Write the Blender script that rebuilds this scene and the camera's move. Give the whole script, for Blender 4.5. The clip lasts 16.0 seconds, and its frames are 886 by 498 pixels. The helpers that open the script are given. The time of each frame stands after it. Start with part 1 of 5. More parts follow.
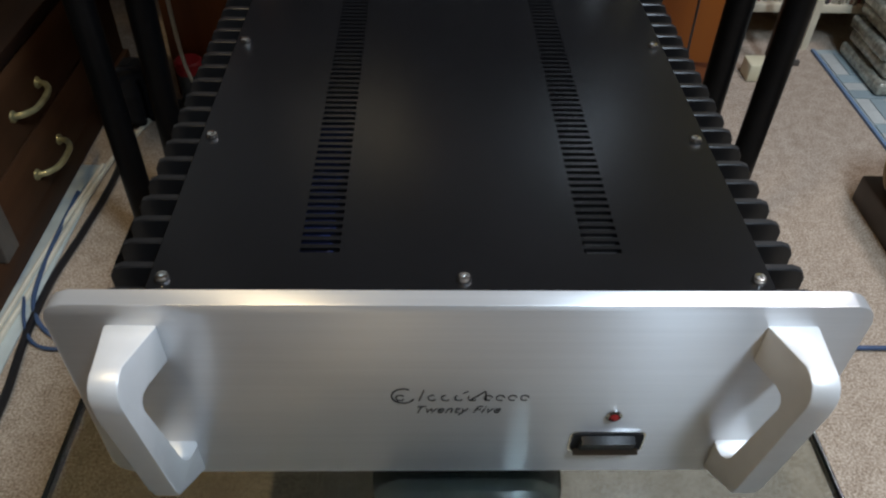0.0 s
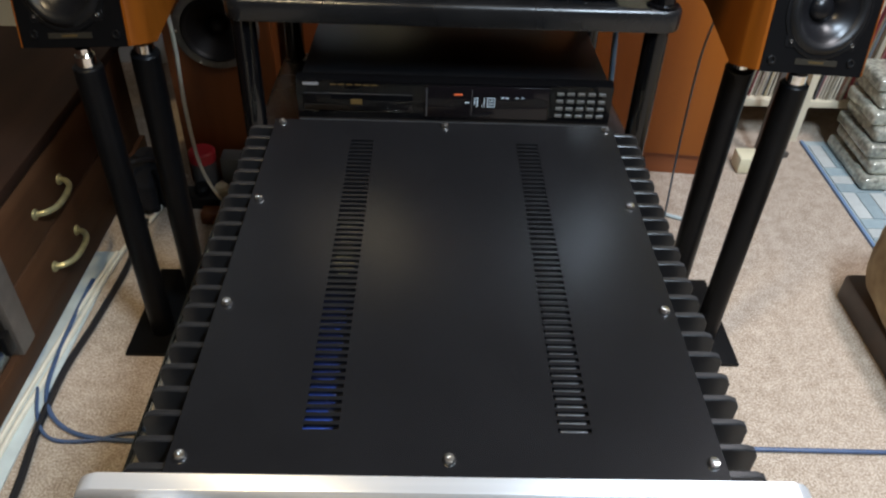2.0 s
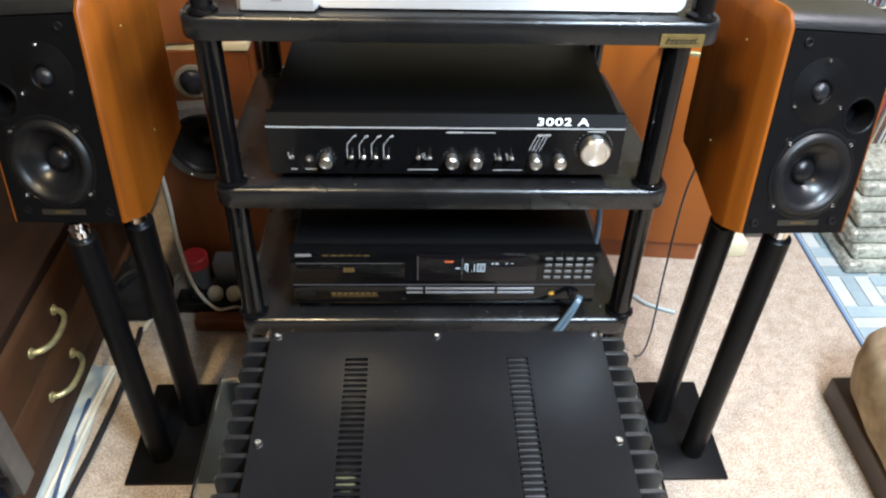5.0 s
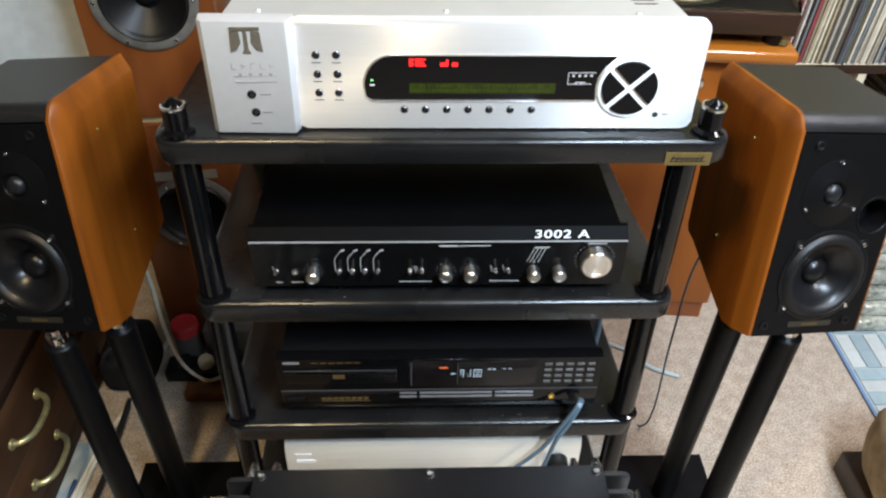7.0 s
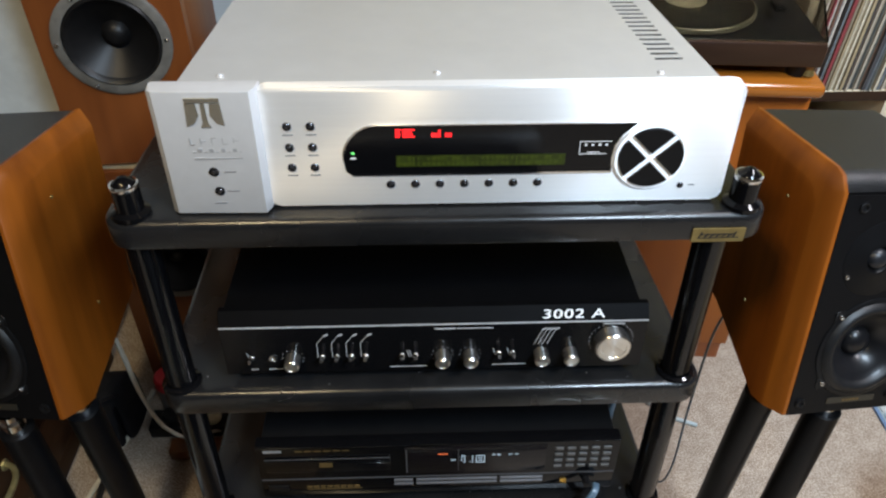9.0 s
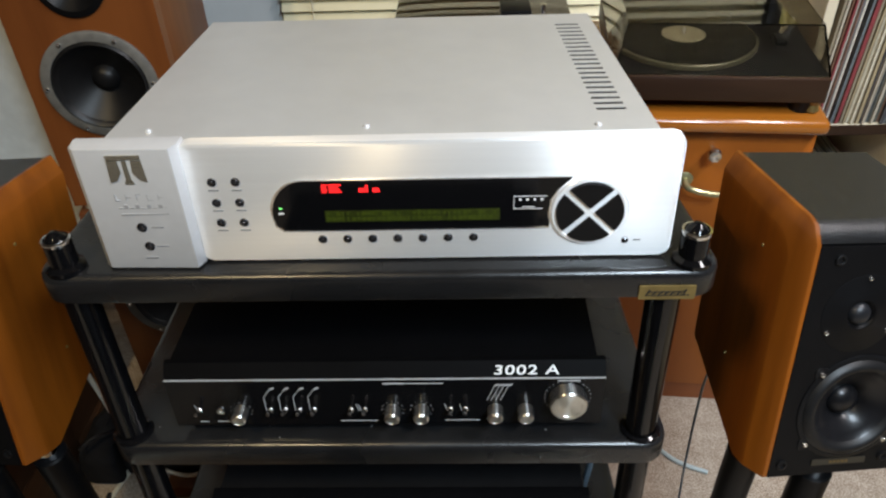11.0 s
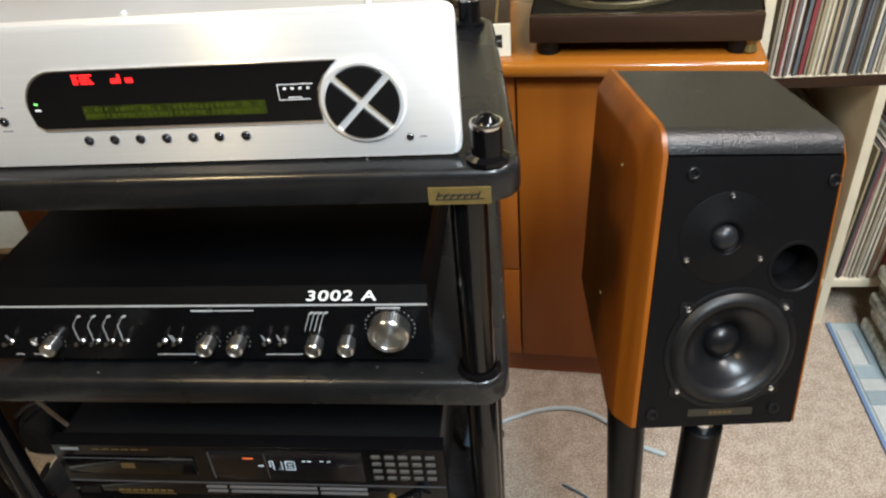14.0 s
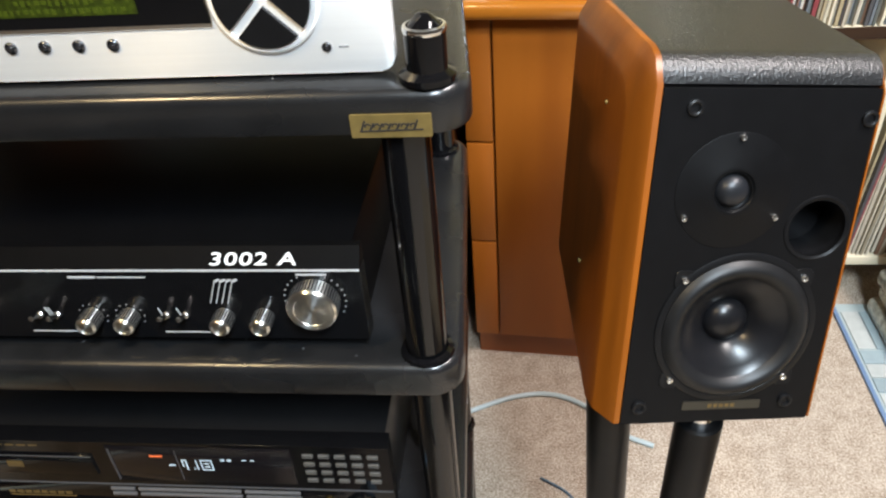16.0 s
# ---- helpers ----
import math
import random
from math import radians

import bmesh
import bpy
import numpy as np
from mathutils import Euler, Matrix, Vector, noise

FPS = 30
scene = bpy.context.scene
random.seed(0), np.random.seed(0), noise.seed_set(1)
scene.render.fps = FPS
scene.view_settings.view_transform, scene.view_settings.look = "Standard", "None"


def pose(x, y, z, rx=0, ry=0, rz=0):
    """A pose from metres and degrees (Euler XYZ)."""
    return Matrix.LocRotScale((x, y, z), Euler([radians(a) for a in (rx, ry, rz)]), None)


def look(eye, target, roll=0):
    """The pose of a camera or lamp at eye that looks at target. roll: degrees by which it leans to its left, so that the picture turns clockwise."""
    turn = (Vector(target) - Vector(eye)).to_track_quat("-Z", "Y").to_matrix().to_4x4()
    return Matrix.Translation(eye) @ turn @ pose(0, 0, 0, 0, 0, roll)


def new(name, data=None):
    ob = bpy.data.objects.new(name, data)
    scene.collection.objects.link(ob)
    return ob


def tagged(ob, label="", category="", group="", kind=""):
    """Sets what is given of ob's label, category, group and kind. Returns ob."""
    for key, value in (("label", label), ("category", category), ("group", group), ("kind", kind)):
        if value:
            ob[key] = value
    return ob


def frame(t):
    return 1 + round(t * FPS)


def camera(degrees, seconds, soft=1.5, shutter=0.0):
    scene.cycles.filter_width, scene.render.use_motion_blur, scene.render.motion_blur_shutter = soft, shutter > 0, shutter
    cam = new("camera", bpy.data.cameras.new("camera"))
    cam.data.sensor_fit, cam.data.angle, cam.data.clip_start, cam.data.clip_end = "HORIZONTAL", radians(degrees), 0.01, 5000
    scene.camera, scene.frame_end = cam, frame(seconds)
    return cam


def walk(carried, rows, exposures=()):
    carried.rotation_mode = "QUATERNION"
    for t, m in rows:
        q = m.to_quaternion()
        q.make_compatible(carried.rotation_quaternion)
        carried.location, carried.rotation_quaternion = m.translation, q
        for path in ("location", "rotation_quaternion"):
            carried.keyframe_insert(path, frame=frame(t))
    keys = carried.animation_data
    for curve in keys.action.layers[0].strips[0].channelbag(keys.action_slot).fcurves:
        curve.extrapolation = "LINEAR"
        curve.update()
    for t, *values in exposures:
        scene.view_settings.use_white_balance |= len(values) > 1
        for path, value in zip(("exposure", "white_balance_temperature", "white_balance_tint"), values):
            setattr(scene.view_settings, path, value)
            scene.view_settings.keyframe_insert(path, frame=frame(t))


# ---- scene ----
cam = camera(60.3, 16.0, 2.3)
PATH = [
    (0, (0.009, -0.047, 0.947), (0.07, 1.418, -0.413), 1.9),
    (0.5, (0.013, -0.05, 0.967), (0.059, 1.435, -0.371), 1.5),
    (1, (0.011, -0.043, 0.994), (0.05, 1.467, -0.317), 1.3),
    (1.5, (0.01, -0.037, 1.031), (0.054, 1.499, -0.249), 1.6),
    (2, (0.016, -0.028, 1.058), (0.065, 1.513, -0.216), 2.4),
    (2.5, (0.02, -0.009, 1.094), (0.066, 1.522, -0.192), 2.4),
    (3, (0.02, 0.012, 1.133), (0.061, 1.542, -0.155), 2.4),
    (3.5, (0.018, 0.051, 1.167), (0.059, 1.567, -0.137), 1.8),
    (4, (0.021, 0.094, 1.202), (0.056, 1.607, -0.105), 1.5),
    (4.2, (0.016, 0.099, 1.209), (0.064, 1.628, -0.079), 1.7),
    (6.3, (0.009, 0.187, 1.333), (0.09, 1.709, 0.038), 1.9),
    (6.5, (0.017, 0.206, 1.329), (0.087, 1.735, 0.042), 1.5),
    (7, (0.022, 0.243, 1.336), (0.093, 1.773, 0.05), 1.4),
    (7.5, (0.013, 0.275, 1.334), (0.091, 1.81, 0.054), 1.4),
    (8, (0.02, 0.311, 1.333), (0.096, 1.846, 0.053), 0.2),
    (8.5, (0.023, 0.354, 1.33), (0.097, 1.887, 0.048), 0.8),
    (9, (0.036, 0.378, 1.332), (0.096, 1.915, 0.053), 0.4),
    (9.2, (0.043, 0.387, 1.332), (0.084, 1.924, 0.054), 0.1),
    (11.3, (0.184, 0.414, 1.34), (0.077, 2.003, 0.131), -3.3),
    (11.5, (0.217, 0.409, 1.332), (0.083, 2.005, 0.134), -4.0),
    (12, (0.281, 0.411, 1.315), (0.12, 2.003, 0.115), -4.9),
    (12.5, (0.333, 0.408, 1.294), (0.139, 1.998, 0.096), -5.6),
    (13, (0.364, 0.41, 1.268), (0.14, 2.002, 0.079), -5.9),
    (13.5, (0.374, 0.406, 1.241), (0.14, 1.998, 0.054), -5.8),
    (14, (0.371, 0.423, 1.213), (0.145, 2.011, 0.018), -5.7),
    (14.5, (0.375, 0.448, 1.182), (0.148, 2.032, -0.018), -6.5),
    (15, (0.374, 0.472, 1.157), (0.169, 2.052, -0.053), -5.1),
    (15.5, (0.393, 0.498, 1.138), (0.183, 2.068, -0.083), -5.5),
    (16, (0.395, 0.525, 1.109), (0.189, 2.085, -0.125), -4.9),
]
walk(cam, [(t, look(eye, target, roll)) for t, eye, target, roll in PATH], [
    (0, -1.22, 6120, 16), (1.0, -0.85, 6130, 16), (2.0, -0.37, 6150, 16), (3.0, 0.15, 6080, 16), (4.0, 0.58, 6050, 16), (6.5, 0.05, 6150, 15), (7.5, -0.24, 6120, 15),
    (8.5, -0.42, 6070, 15), (11.5, -0.66, 6500, 15), (12.5, -0.47, 6650, 15), (14.5, -0.06, 6650, 15), (16, 0.26, 6550, 15)])

# ---- light: three unseen ceiling lamps above the camera, one added as fill, a dim world ----
world = bpy.data.worlds.new("world")
scene.world = world
world.use_nodes = True
world.node_tree.nodes["Background"].inputs["Color"].default_value = (0.9, 0.85, 0.75, 1)
world.node_tree.nodes["Background"].inputs["Strength"].default_value = 0.05


def ceiling_lamp(x, y, z, w, d, watts, colour):
    data = bpy.data.lights.new("lamp_light", "AREA")
    data.shape, data.size, data.size_y, data.energy, data.color = "RECTANGLE", w, d, watts, colour
    lamp = new("lamp_light", data)
    lamp.matrix_world = pose(x, y, z)
    return lamp


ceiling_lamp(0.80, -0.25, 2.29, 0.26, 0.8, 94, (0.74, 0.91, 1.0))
# added fill for the carpet at the right rear, no known lamp there
ceiling_lamp(1.25, 0.85, 2.29, 0.26, 0.7, 48, (1.0, 0.97, 0.94))
ceiling_lamp(-0.52, 0.13, 2.29, 0.04, 0.3, 25, (1.0, 0.78, 0.42))

# ---- materials ----
def mat(name, colour, rough=0.5, metal=0.0, var=0.0, scale=20.0, stretch=(1, 1, 1), bump=0.0, bscale=200.0, colour2=None,
        coat=0.0, emit=0.0, aniso=0.0, spec=0.5, rvar=0.0, detail=4.0, island=0.0, wide=1.0):
    m = bpy.data.materials.new(name)
    m.use_nodes = True
    nt = m.node_tree
    b = nt.nodes["Principled BSDF"]
    c1 = (*colour, 1)
    b.inputs["Base Color"].default_value = c1
    b.inputs["Roughness"].default_value = rough
    b.inputs["Metallic"].default_value = metal
    b.inputs["Specular IOR Level"].default_value = spec
    b.inputs["Coat Weight"].default_value = coat
    b.inputs["Coat Roughness"].default_value = 0.12
    b.inputs["Anisotropic"].default_value = aniso
    if aniso:
        # brushed along x: the sheen spreads across the brushing
        tan = nt.nodes.new("ShaderNodeTangent")
        tan.direction_type, tan.axis = "RADIAL", "X"
        nt.links.new(tan.outputs["Tangent"], b.inputs["Tangent"])
    if emit:
        b.inputs["Emission Color"].default_value = c1
        b.inputs["Emission Strength"].default_value = emit
    co = nt.nodes.new("ShaderNodeTexCoord")
    mp = nt.nodes.new("ShaderNodeMapping")
    mp.inputs["Scale"].default_value = stretch
    nt.links.new(co.outputs["Object"], mp.inputs["Vector"])

    def noise_tex(s, d=detail):
        n = nt.nodes.new("ShaderNodeTexNoise")
        n.inputs["Scale"].default_value, n.inputs["Detail"].default_value = s, d
        nt.links.new(mp.outputs["Vector"], n.inputs["Vector"])
        return n

    if var or colour2:
        n1, n2 = noise_tex(scale), noise_tex(scale * 0.13, 2)
        add = nt.nodes.new("ShaderNodeMath")
        add.operation = "ADD"
        nt.links.new(n1.outputs["Fac"], add.inputs[0])
        flat = nt.nodes.new("ShaderNodeMapRange")
        flat.inputs["To Min"].default_value, flat.inputs["To Max"].default_value = 0.5 - 0.5 * wide, 0.5 + 0.5 * wide
        nt.links.new(n2.outputs["Fac"], flat.inputs["Value"])
        nt.links.new(flat.outputs["Result"], add.inputs[1])
        ramp = nt.nodes.new("ShaderNodeValToRGB")
        lo = colour2 or tuple(c * (1 - var) for c in colour)
        hi = colour if colour2 else tuple(min(1, c * (1 + var)) for c in colour)
        ramp.color_ramp.elements[0].position, ramp.color_ramp.elements[0].color = 0.5 - 0.05 - 0.07 * wide, (*lo, 1)
        ramp.color_ramp.elements[1].position, ramp.color_ramp.elements[1].color = 0.5 + 0.05 + 0.07 * wide, (*hi, 1)
        half = nt.nodes.new("ShaderNodeMath")
        half.operation = "MULTIPLY"
        half.inputs[1].default_value = 0.5
        nt.links.new(add.outputs[0], half.inputs[0])
        nt.links.new(half.outputs[0], ramp.inputs["Fac"])
        out = ramp.outputs["Color"]
        if island:
            oi = nt.nodes.new("ShaderNodeObjectInfo")
            hsv = nt.nodes.new("ShaderNodeHueSaturation")
            mr = nt.nodes.new("ShaderNodeMapRange")
            mr.inputs["To Min"].default_value, mr.inputs["To Max"].default_value = 1 - island, 1 + island
            nt.links.new(oi.outputs["Random"], mr.inputs["Value"])
            nt.links.new(mr.outputs["Result"], hsv.inputs["Value"])
            nt.links.new(out, hsv.inputs["Color"])
            out = hsv.outputs["Color"]
        nt.links.new(out, b.inputs["Base Color"])
    if rvar:
        n3 = noise_tex(scale * 0.4, 3)
        mr = nt.nodes.new("ShaderNodeMapRange")
        mr.inputs["From Min"].default_value, mr.inputs["From Max"].default_value = 0.3, 0.7
        mr.inputs["To Min"].default_value, mr.inputs["To Max"].default_value = max(0.02, rough - rvar), min(1, rough + rvar)
        nt.links.new(n3.outputs["Fac"], mr.inputs["Value"])
        nt.links.new(mr.outputs["Result"], b.inputs["Roughness"])
    if bump:
        n4 = noise_tex(bscale, 3)
        bp = nt.nodes.new("ShaderNodeBump")
        bp.inputs["Strength"].default_value, bp.inputs["Distance"].default_value = bump, 0.002
        nt.links.new(n4.outputs["Fac"], bp.inputs["Height"])
        nt.links.new(bp.outputs["Normal"], b.inputs["Normal"])
    return m


M = {
    "alu": mat("brushed_aluminium", (0.84, 0.845, 0.86), 0.36, 0.70, 0.025, 60, (0.3, 30, 30), 0.03, 60, aniso=0.95),
    "alu_light": mat("pale_brushed_aluminium", (0.98, 0.98, 0.985), 0.37, 0.52, 0.02, 60, (0.3, 30, 30), 0.02, 60, aniso=0.96),
    "alu_matte": mat("bead_blasted_aluminium", (0.74, 0.74, 0.74), 0.42, 0.30, 0.03, 80, bump=0.05, bscale=900),
    "alu_block": mat("matte_silver_block", (0.58, 0.58, 0.59), 0.42, 0.35, 0.03, 80, bump=0.05, bscale=900),
    "silver_paint": mat("silver_sheet", (0.64, 0.64, 0.635), 0.40, 0.55, 0.03, 30, bump=0.03, bscale=600, rvar=0.04),
    "chrome": mat("chrome", (0.85, 0.85, 0.85), 0.08, 1.0),
    "steel": mat("bright_steel", (0.75, 0.75, 0.74), 0.22, 1.0),
    "lid": mat("black_anodised_lid", (0.006, 0.006, 0.0068), 0.25, 0.0, 0.1, 150, bump=0.015, bscale=1500, spec=0.30),
    "fin": mat("black_anodised_fin", (0.010, 0.010, 0.011), 0.36, 0.0, 0.2, 60, bump=0.04, bscale=500, spec=0.5),
    # near-black; also serves as painted shade under the processor's vents
    "dark": mat("dark_interior", (0.004, 0.004, 0.005), 0.8),
    "black_gloss": mat("gloss_black", (0.003, 0.003, 0.0035), 0.07, 0.0, 0.1, 30, rvar=0.02, spec=0.28),
    "black_plastic": mat("black_plastic", (0.005, 0.005, 0.0055), 0.36, 0.0, 0.15, 80, bump=0.03, bscale=900, spec=0.2),
    "black_satin": mat("black_lacquer_board", (0.009, 0.009, 0.0095), 0.26, 0.0, 0.25, 25, bump=0.05, bscale=300, rvar=0.08, spec=0.48),
    "black_tube": mat("black_enamel_tube", (0.003, 0.003, 0.0035), 0.09, 0.0, 0.1, 40, spec=0.38),
    "stand_black": mat("matt_black_steel", (0.0045, 0.0045, 0.005), 0.38, 0.0, 0.2, 60, bump=0.05, bscale=700, spec=0.13),
    "baffle": mat("black_baffle", (0.0032, 0.0032, 0.0036), 0.42, 0.0, 0.15, 90, bump=0.06, bscale=900, spec=0.14),
    "leather": mat("black_leatherette", (0.010, 0.010, 0.0105), 0.34, 0.0, 0.2, 60, bump=0.42, bscale=430, spec=0.6),
    "rubber": mat("rubber_surround", (0.0065, 0.0065, 0.007), 0.42, 0.0, 0.2, 90, spec=0.3),
    "cone": mat("coated_paper_cone", (0.006, 0.006, 0.007), 0.29, 0.0, 0.15, 60, spec=0.34),
    "dome": mat("metal_dome", (0.012, 0.013, 0.016), 0.38, 0.25),
    "cherry": mat("cherry_wood_panel", (0.245, 0.071, 0.006), 0.33, 0.0, 0, 34, (1.0, 1.0, 0.12), 0.05, 150, (0.130, 0.034, 0.003), spec=0.32),
    "cabinet_wood": mat("orange_veneer", (0.34, 0.096, 0.010), 0.36, 0.0, 0, 16, (1.0, 1.0, 0.10), 0.03, 120, (0.25, 0.065, 0.006), spec=0.35),
    "drawer_wood": mat("brown_mahogany_veneer", (0.100, 0.046, 0.021), 0.55, 0.0, 0, 16, (1, 0.12, 1), 0.03, 120, (0.048, 0.021, 0.010), spec=0.14),
    "dark_wood": mat("dark_walnut", (0.034, 0.016, 0.008), 0.42, 0.0, 0, 30, (0.12, 1, 1), 0.05, 150, (0.018, 0.008, 0.0045), spec=0.3),
    "tower_wood": mat("teak_veneer", (0.19, 0.058, 0.013), 0.42, 0.0, 0, 24, (1.0, 1.0, 0.12), 0.04, 150, (0.11, 0.031, 0.007), spec=0.3),
    "carpet": mat("speckled_beige_carpet", (0.55, 0.460, 0.370), 0.95, 0.0, 0, 290, bump=0.6, bscale=420, colour2=(0.265, 0.200, 0.145), spec=0.1, detail=3, wide=0.25),
    "wall": mat("pale_wall", (0.62, 0.66, 0.66), 0.8, 0.0, 0.06, 9, bump=0.1, bscale=200),
    # unseen ceiling: its dark tone is assumed, to weaken the bounced light
    "ceiling": mat("dark_unseen_ceiling", (0.22, 0.19, 0.16), 0.8, 0.0, 0.15, 8, (1, 0.1, 1)),
    # unseen walls: an assumed dark brown, chosen to cut bounce and reflections
    "unseen_wall": mat("dark_unseen_wall", (0.075, 0.058, 0.046), 0.7, 0.0, 0.2, 9, (1, 1, 0.1)),
    "glass_edge": mat("dark_glass_edge", (0.012, 0.014, 0.014), 0.15),
    "white_print": mat("white_print", (0.75, 0.76, 0.78), 0.5),
    "grey_print": mat("grey_print", (0.20, 0.20, 0.21), 0.5),
    "dark_print": mat("dark_print", (0.025, 0.022, 0.02), 0.6, spec=0.2),
    "engraved": mat("engraved_mark", (0.035, 0.035, 0.035), 0.6, spec=0.2),
    "dim_print": mat("dim_white_print", (0.42, 0.43, 0.45), 0.5),
    "faint_line": mat("faint_grey_line", (0.055, 0.055, 0.06), 0.4),
    "gold_print": mat("gold_print", (0.13, 0.085, 0.03), 0.4, 0.4),
    "brass": mat("brass_plate", (0.21, 0.15, 0.05), 0.4, 0.45, 0.2, 90),
    "brass_handle": mat("worn_brass_handle", (0.40, 0.37, 0.20), 0.30, 0.6, 0.3, 60),
    "red_led": mat("red_display", (1.0, 0.02, 0.02), 0.4, emit=1.2),
    "white_led": mat("white_display", (0.42, 0.52, 0.60), 0.4, emit=0.26),
    "orange_led": mat("orange_display", (0.8, 0.16, 0.05), 0.4, emit=0.14),
    "green_lcd": mat("green_display", (0.016, 0.024, 0.0012), 0.35, 0.0, 0.8, 300, (1, 1, 0.6), emit=0.34),
    "cable_white": mat("cream_cable", (0.66, 0.63, 0.52), 0.45, 0.0, 0.1, 40),
    "cable_black": mat("black_cable", (0.012, 0.012, 0.014), 0.4),
    "cable_blue": mat("blue_cable", (0.05, 0.085, 0.17), 0.4, 0.0, 0.15, 40),
    "cable_pale": mat("pale_blue_cable", (0.44, 0.52, 0.53), 0.35),
    "cable_slate": mat("slate_blue_cable", (0.08, 0.13, 0.18), 0.35),
    "plastic_cream": mat("cream_plastic", (0.70, 0.64, 0.44), 0.45, 0.0, 0.06, 40),
    "plastic_cream_light": mat("pale_cream_plastic", (0.74, 0.70, 0.58), 0.45, 0.0, 0.05, 40),
    "plastic_white": mat("white_plastic", (0.78, 0.77, 0.72), 0.4),
    "plastic_red": mat("red_plastic", (0.50, 0.03, 0.04), 0.4),
}


def glass_mat(name, colour, rough=0.02, ior=1.45):
    m = bpy.data.materials.new(name)
    m.use_nodes = True
    b = m.node_tree.nodes["Principled BSDF"]
    b.inputs["Base Color"].default_value = (*colour, 1)
    b.inputs["Roughness"].default_value = rough
    b.inputs["Transmission Weight"].default_value = 1.0
    b.inputs["IOR"].default_value = ior
    return m


M["glass"] = glass_mat("smoked_glass", (0.62, 0.68, 0.66))
M["acrylic"] = glass_mat("clear_acrylic", (0.58, 0.55, 0.48), 0.03)

# ---- mesh tools ----
FRAMES = {}


def thing(name, m, label, category, group="", kind=""):
    ob = new(name)
    ob.empty_display_size = 0.05
    ob.matrix_world = m
    FRAMES[ob.name] = m.copy()
    return tagged(ob, label, category, group, kind)


def finish(bm, name, material, smooth=True):
    me = bpy.data.meshes.new(name)
    bmesh.ops.recalc_face_normals(bm, faces=bm.faces[:])
    bm.to_mesh(me)
    bm.free()
    if smooth:
        me.polygons.foreach_set("use_smooth", [True] * len(me.polygons))
        try:
            me.set_sharp_from_angle(angle=radians(35))
        except Exception:
            pass
    me.materials.append(material)
    return me


def part(name, bm, material, parent, label="", local=False, kind=""):
    """One mesh under a thing or a part. Places are the world's unless local."""
    if not local:
        bm.transform(FRAMES[parent.name].inverted())
    ob = new(name, finish(bm, name, material))
    ob.parent = parent
    FRAMES[ob.name] = FRAMES[parent.name]
    return tagged(ob, label, kind=kind)


def solid(name, bm, material, label, category, group="", kind=""):
    """A thing that is one mesh, in the world's places."""
    ob = new(name, finish(bm, name, material))
    FRAMES[ob.name] = Matrix()
    return tagged(ob, label, category, group, kind)


def add_box(bm, x0, x1, y0, y1, z0, z1, bev=0.0, seg=2):
    m = Matrix.LocRotScale(((x0 + x1) / 2, (y0 + y1) / 2, (z0 + z1) / 2), None, (x1 - x0, y1 - y0, z1 - z0))
    g = bmesh.ops.create_cube(bm, size=1.0, matrix=m)
    if bev:
        es = {e for v in g["verts"] for e in v.link_edges}
        bmesh.ops.bevel(bm, geom=list(es), offset=bev, segments=seg, profile=0.5, affect="EDGES")
    return bm


def box(x0, x1, y0, y1, z0, z1, bev=0.0, seg=2):
    return add_box(bmesh.new(), x0, x1, y0, y1, z0, z1, bev, seg)


AX = {"x": lambda u, v, h: (h, u, v), "y": lambda u, v, h: (u, h, v), "z": lambda u, v, h: (u, v, h)}


def add_prism(bm, pts, axis, a, b, bev=0.0, seg=2):
    """A prism of a flat outline; the outline is (y, z), (x, z) or (x, y), and a..b its stretch along the axis."""
    f = AX[axis]
    lo = [bm.verts.new(f(u, v, a)) for u, v in pts]
    hi = [bm.verts.new(f(u, v, b)) for u, v in pts]
    n = len(pts)
    caps = [bm.faces.new(lo), bm.faces.new(hi[::-1])]
    for i in range(n):
        bm.faces.new((lo[i], hi[i], hi[(i + 1) % n], lo[(i + 1) % n]))
    if bev:
        es = {e for c in caps for e in c.edges}
        bmesh.ops.bevel(bm, geom=list(es), offset=bev, segments=seg, profile=0.5, affect="EDGES")
    return bm


def prism(pts, axis, a, b, bev=0.0, seg=2):
    return add_prism(bmesh.new(), pts, axis, a, b, bev, seg)


def rrect(u0, u1, v0, v1, r, n=6):
    out = []
    for cu, cv, a0 in ((u1 - r, v1 - r, 0), (u0 + r, v1 - r, 90), (u0 + r, v0 + r, 180), (u1 - r, v0 + r, 270)):
        for i in range(n + 1):
            a = radians(a0 + 90 * i / n)
            out.append((cu + r * math.cos(a), cv + r * math.sin(a)))
    return out


def add_lathe(bm, prof, m, seg=32, close=True):
    """A turned body: prof is (radius, height) pairs, m its pose (the axis is the pose's z)."""
    rings = []
    for r, h in prof:
        if r < 1e-6:
            rings.append([bm.verts.new(m @ Vector((0, 0, h)))])
        else:
            rings.append([bm.verts.new(m @ Vector((r * math.cos(2 * math.pi * i / seg), r * math.sin(2 * math.pi * i / seg), h))) for i in range(seg)])
    for p, q in zip(rings, rings[1:]):
        for i in range(seg):
            j = (i + 1) % seg
            if len(p) == 1 and len(q) == 1:
                continue
            if len(p) == 1:
                bm.faces.new((p[0], q[i], q[j]))
            elif len(q) == 1:
                bm.faces.new((p[i], p[j], q[0]))
            else:
                bm.faces.new((p[i], p[j], q[j], q[i]))
    if close:
        for r in (rings[0], rings[-1]):
            if len(r) > 1:
                bm.faces.new(r)
    return bm


def lathe(prof, m, seg=32, close=True):
    return add_lathe(bmesh.new(), prof, m, seg, close)


UP = pose(0, 0, 0)


def at(x, y, z):
    return pose(x, y, z)


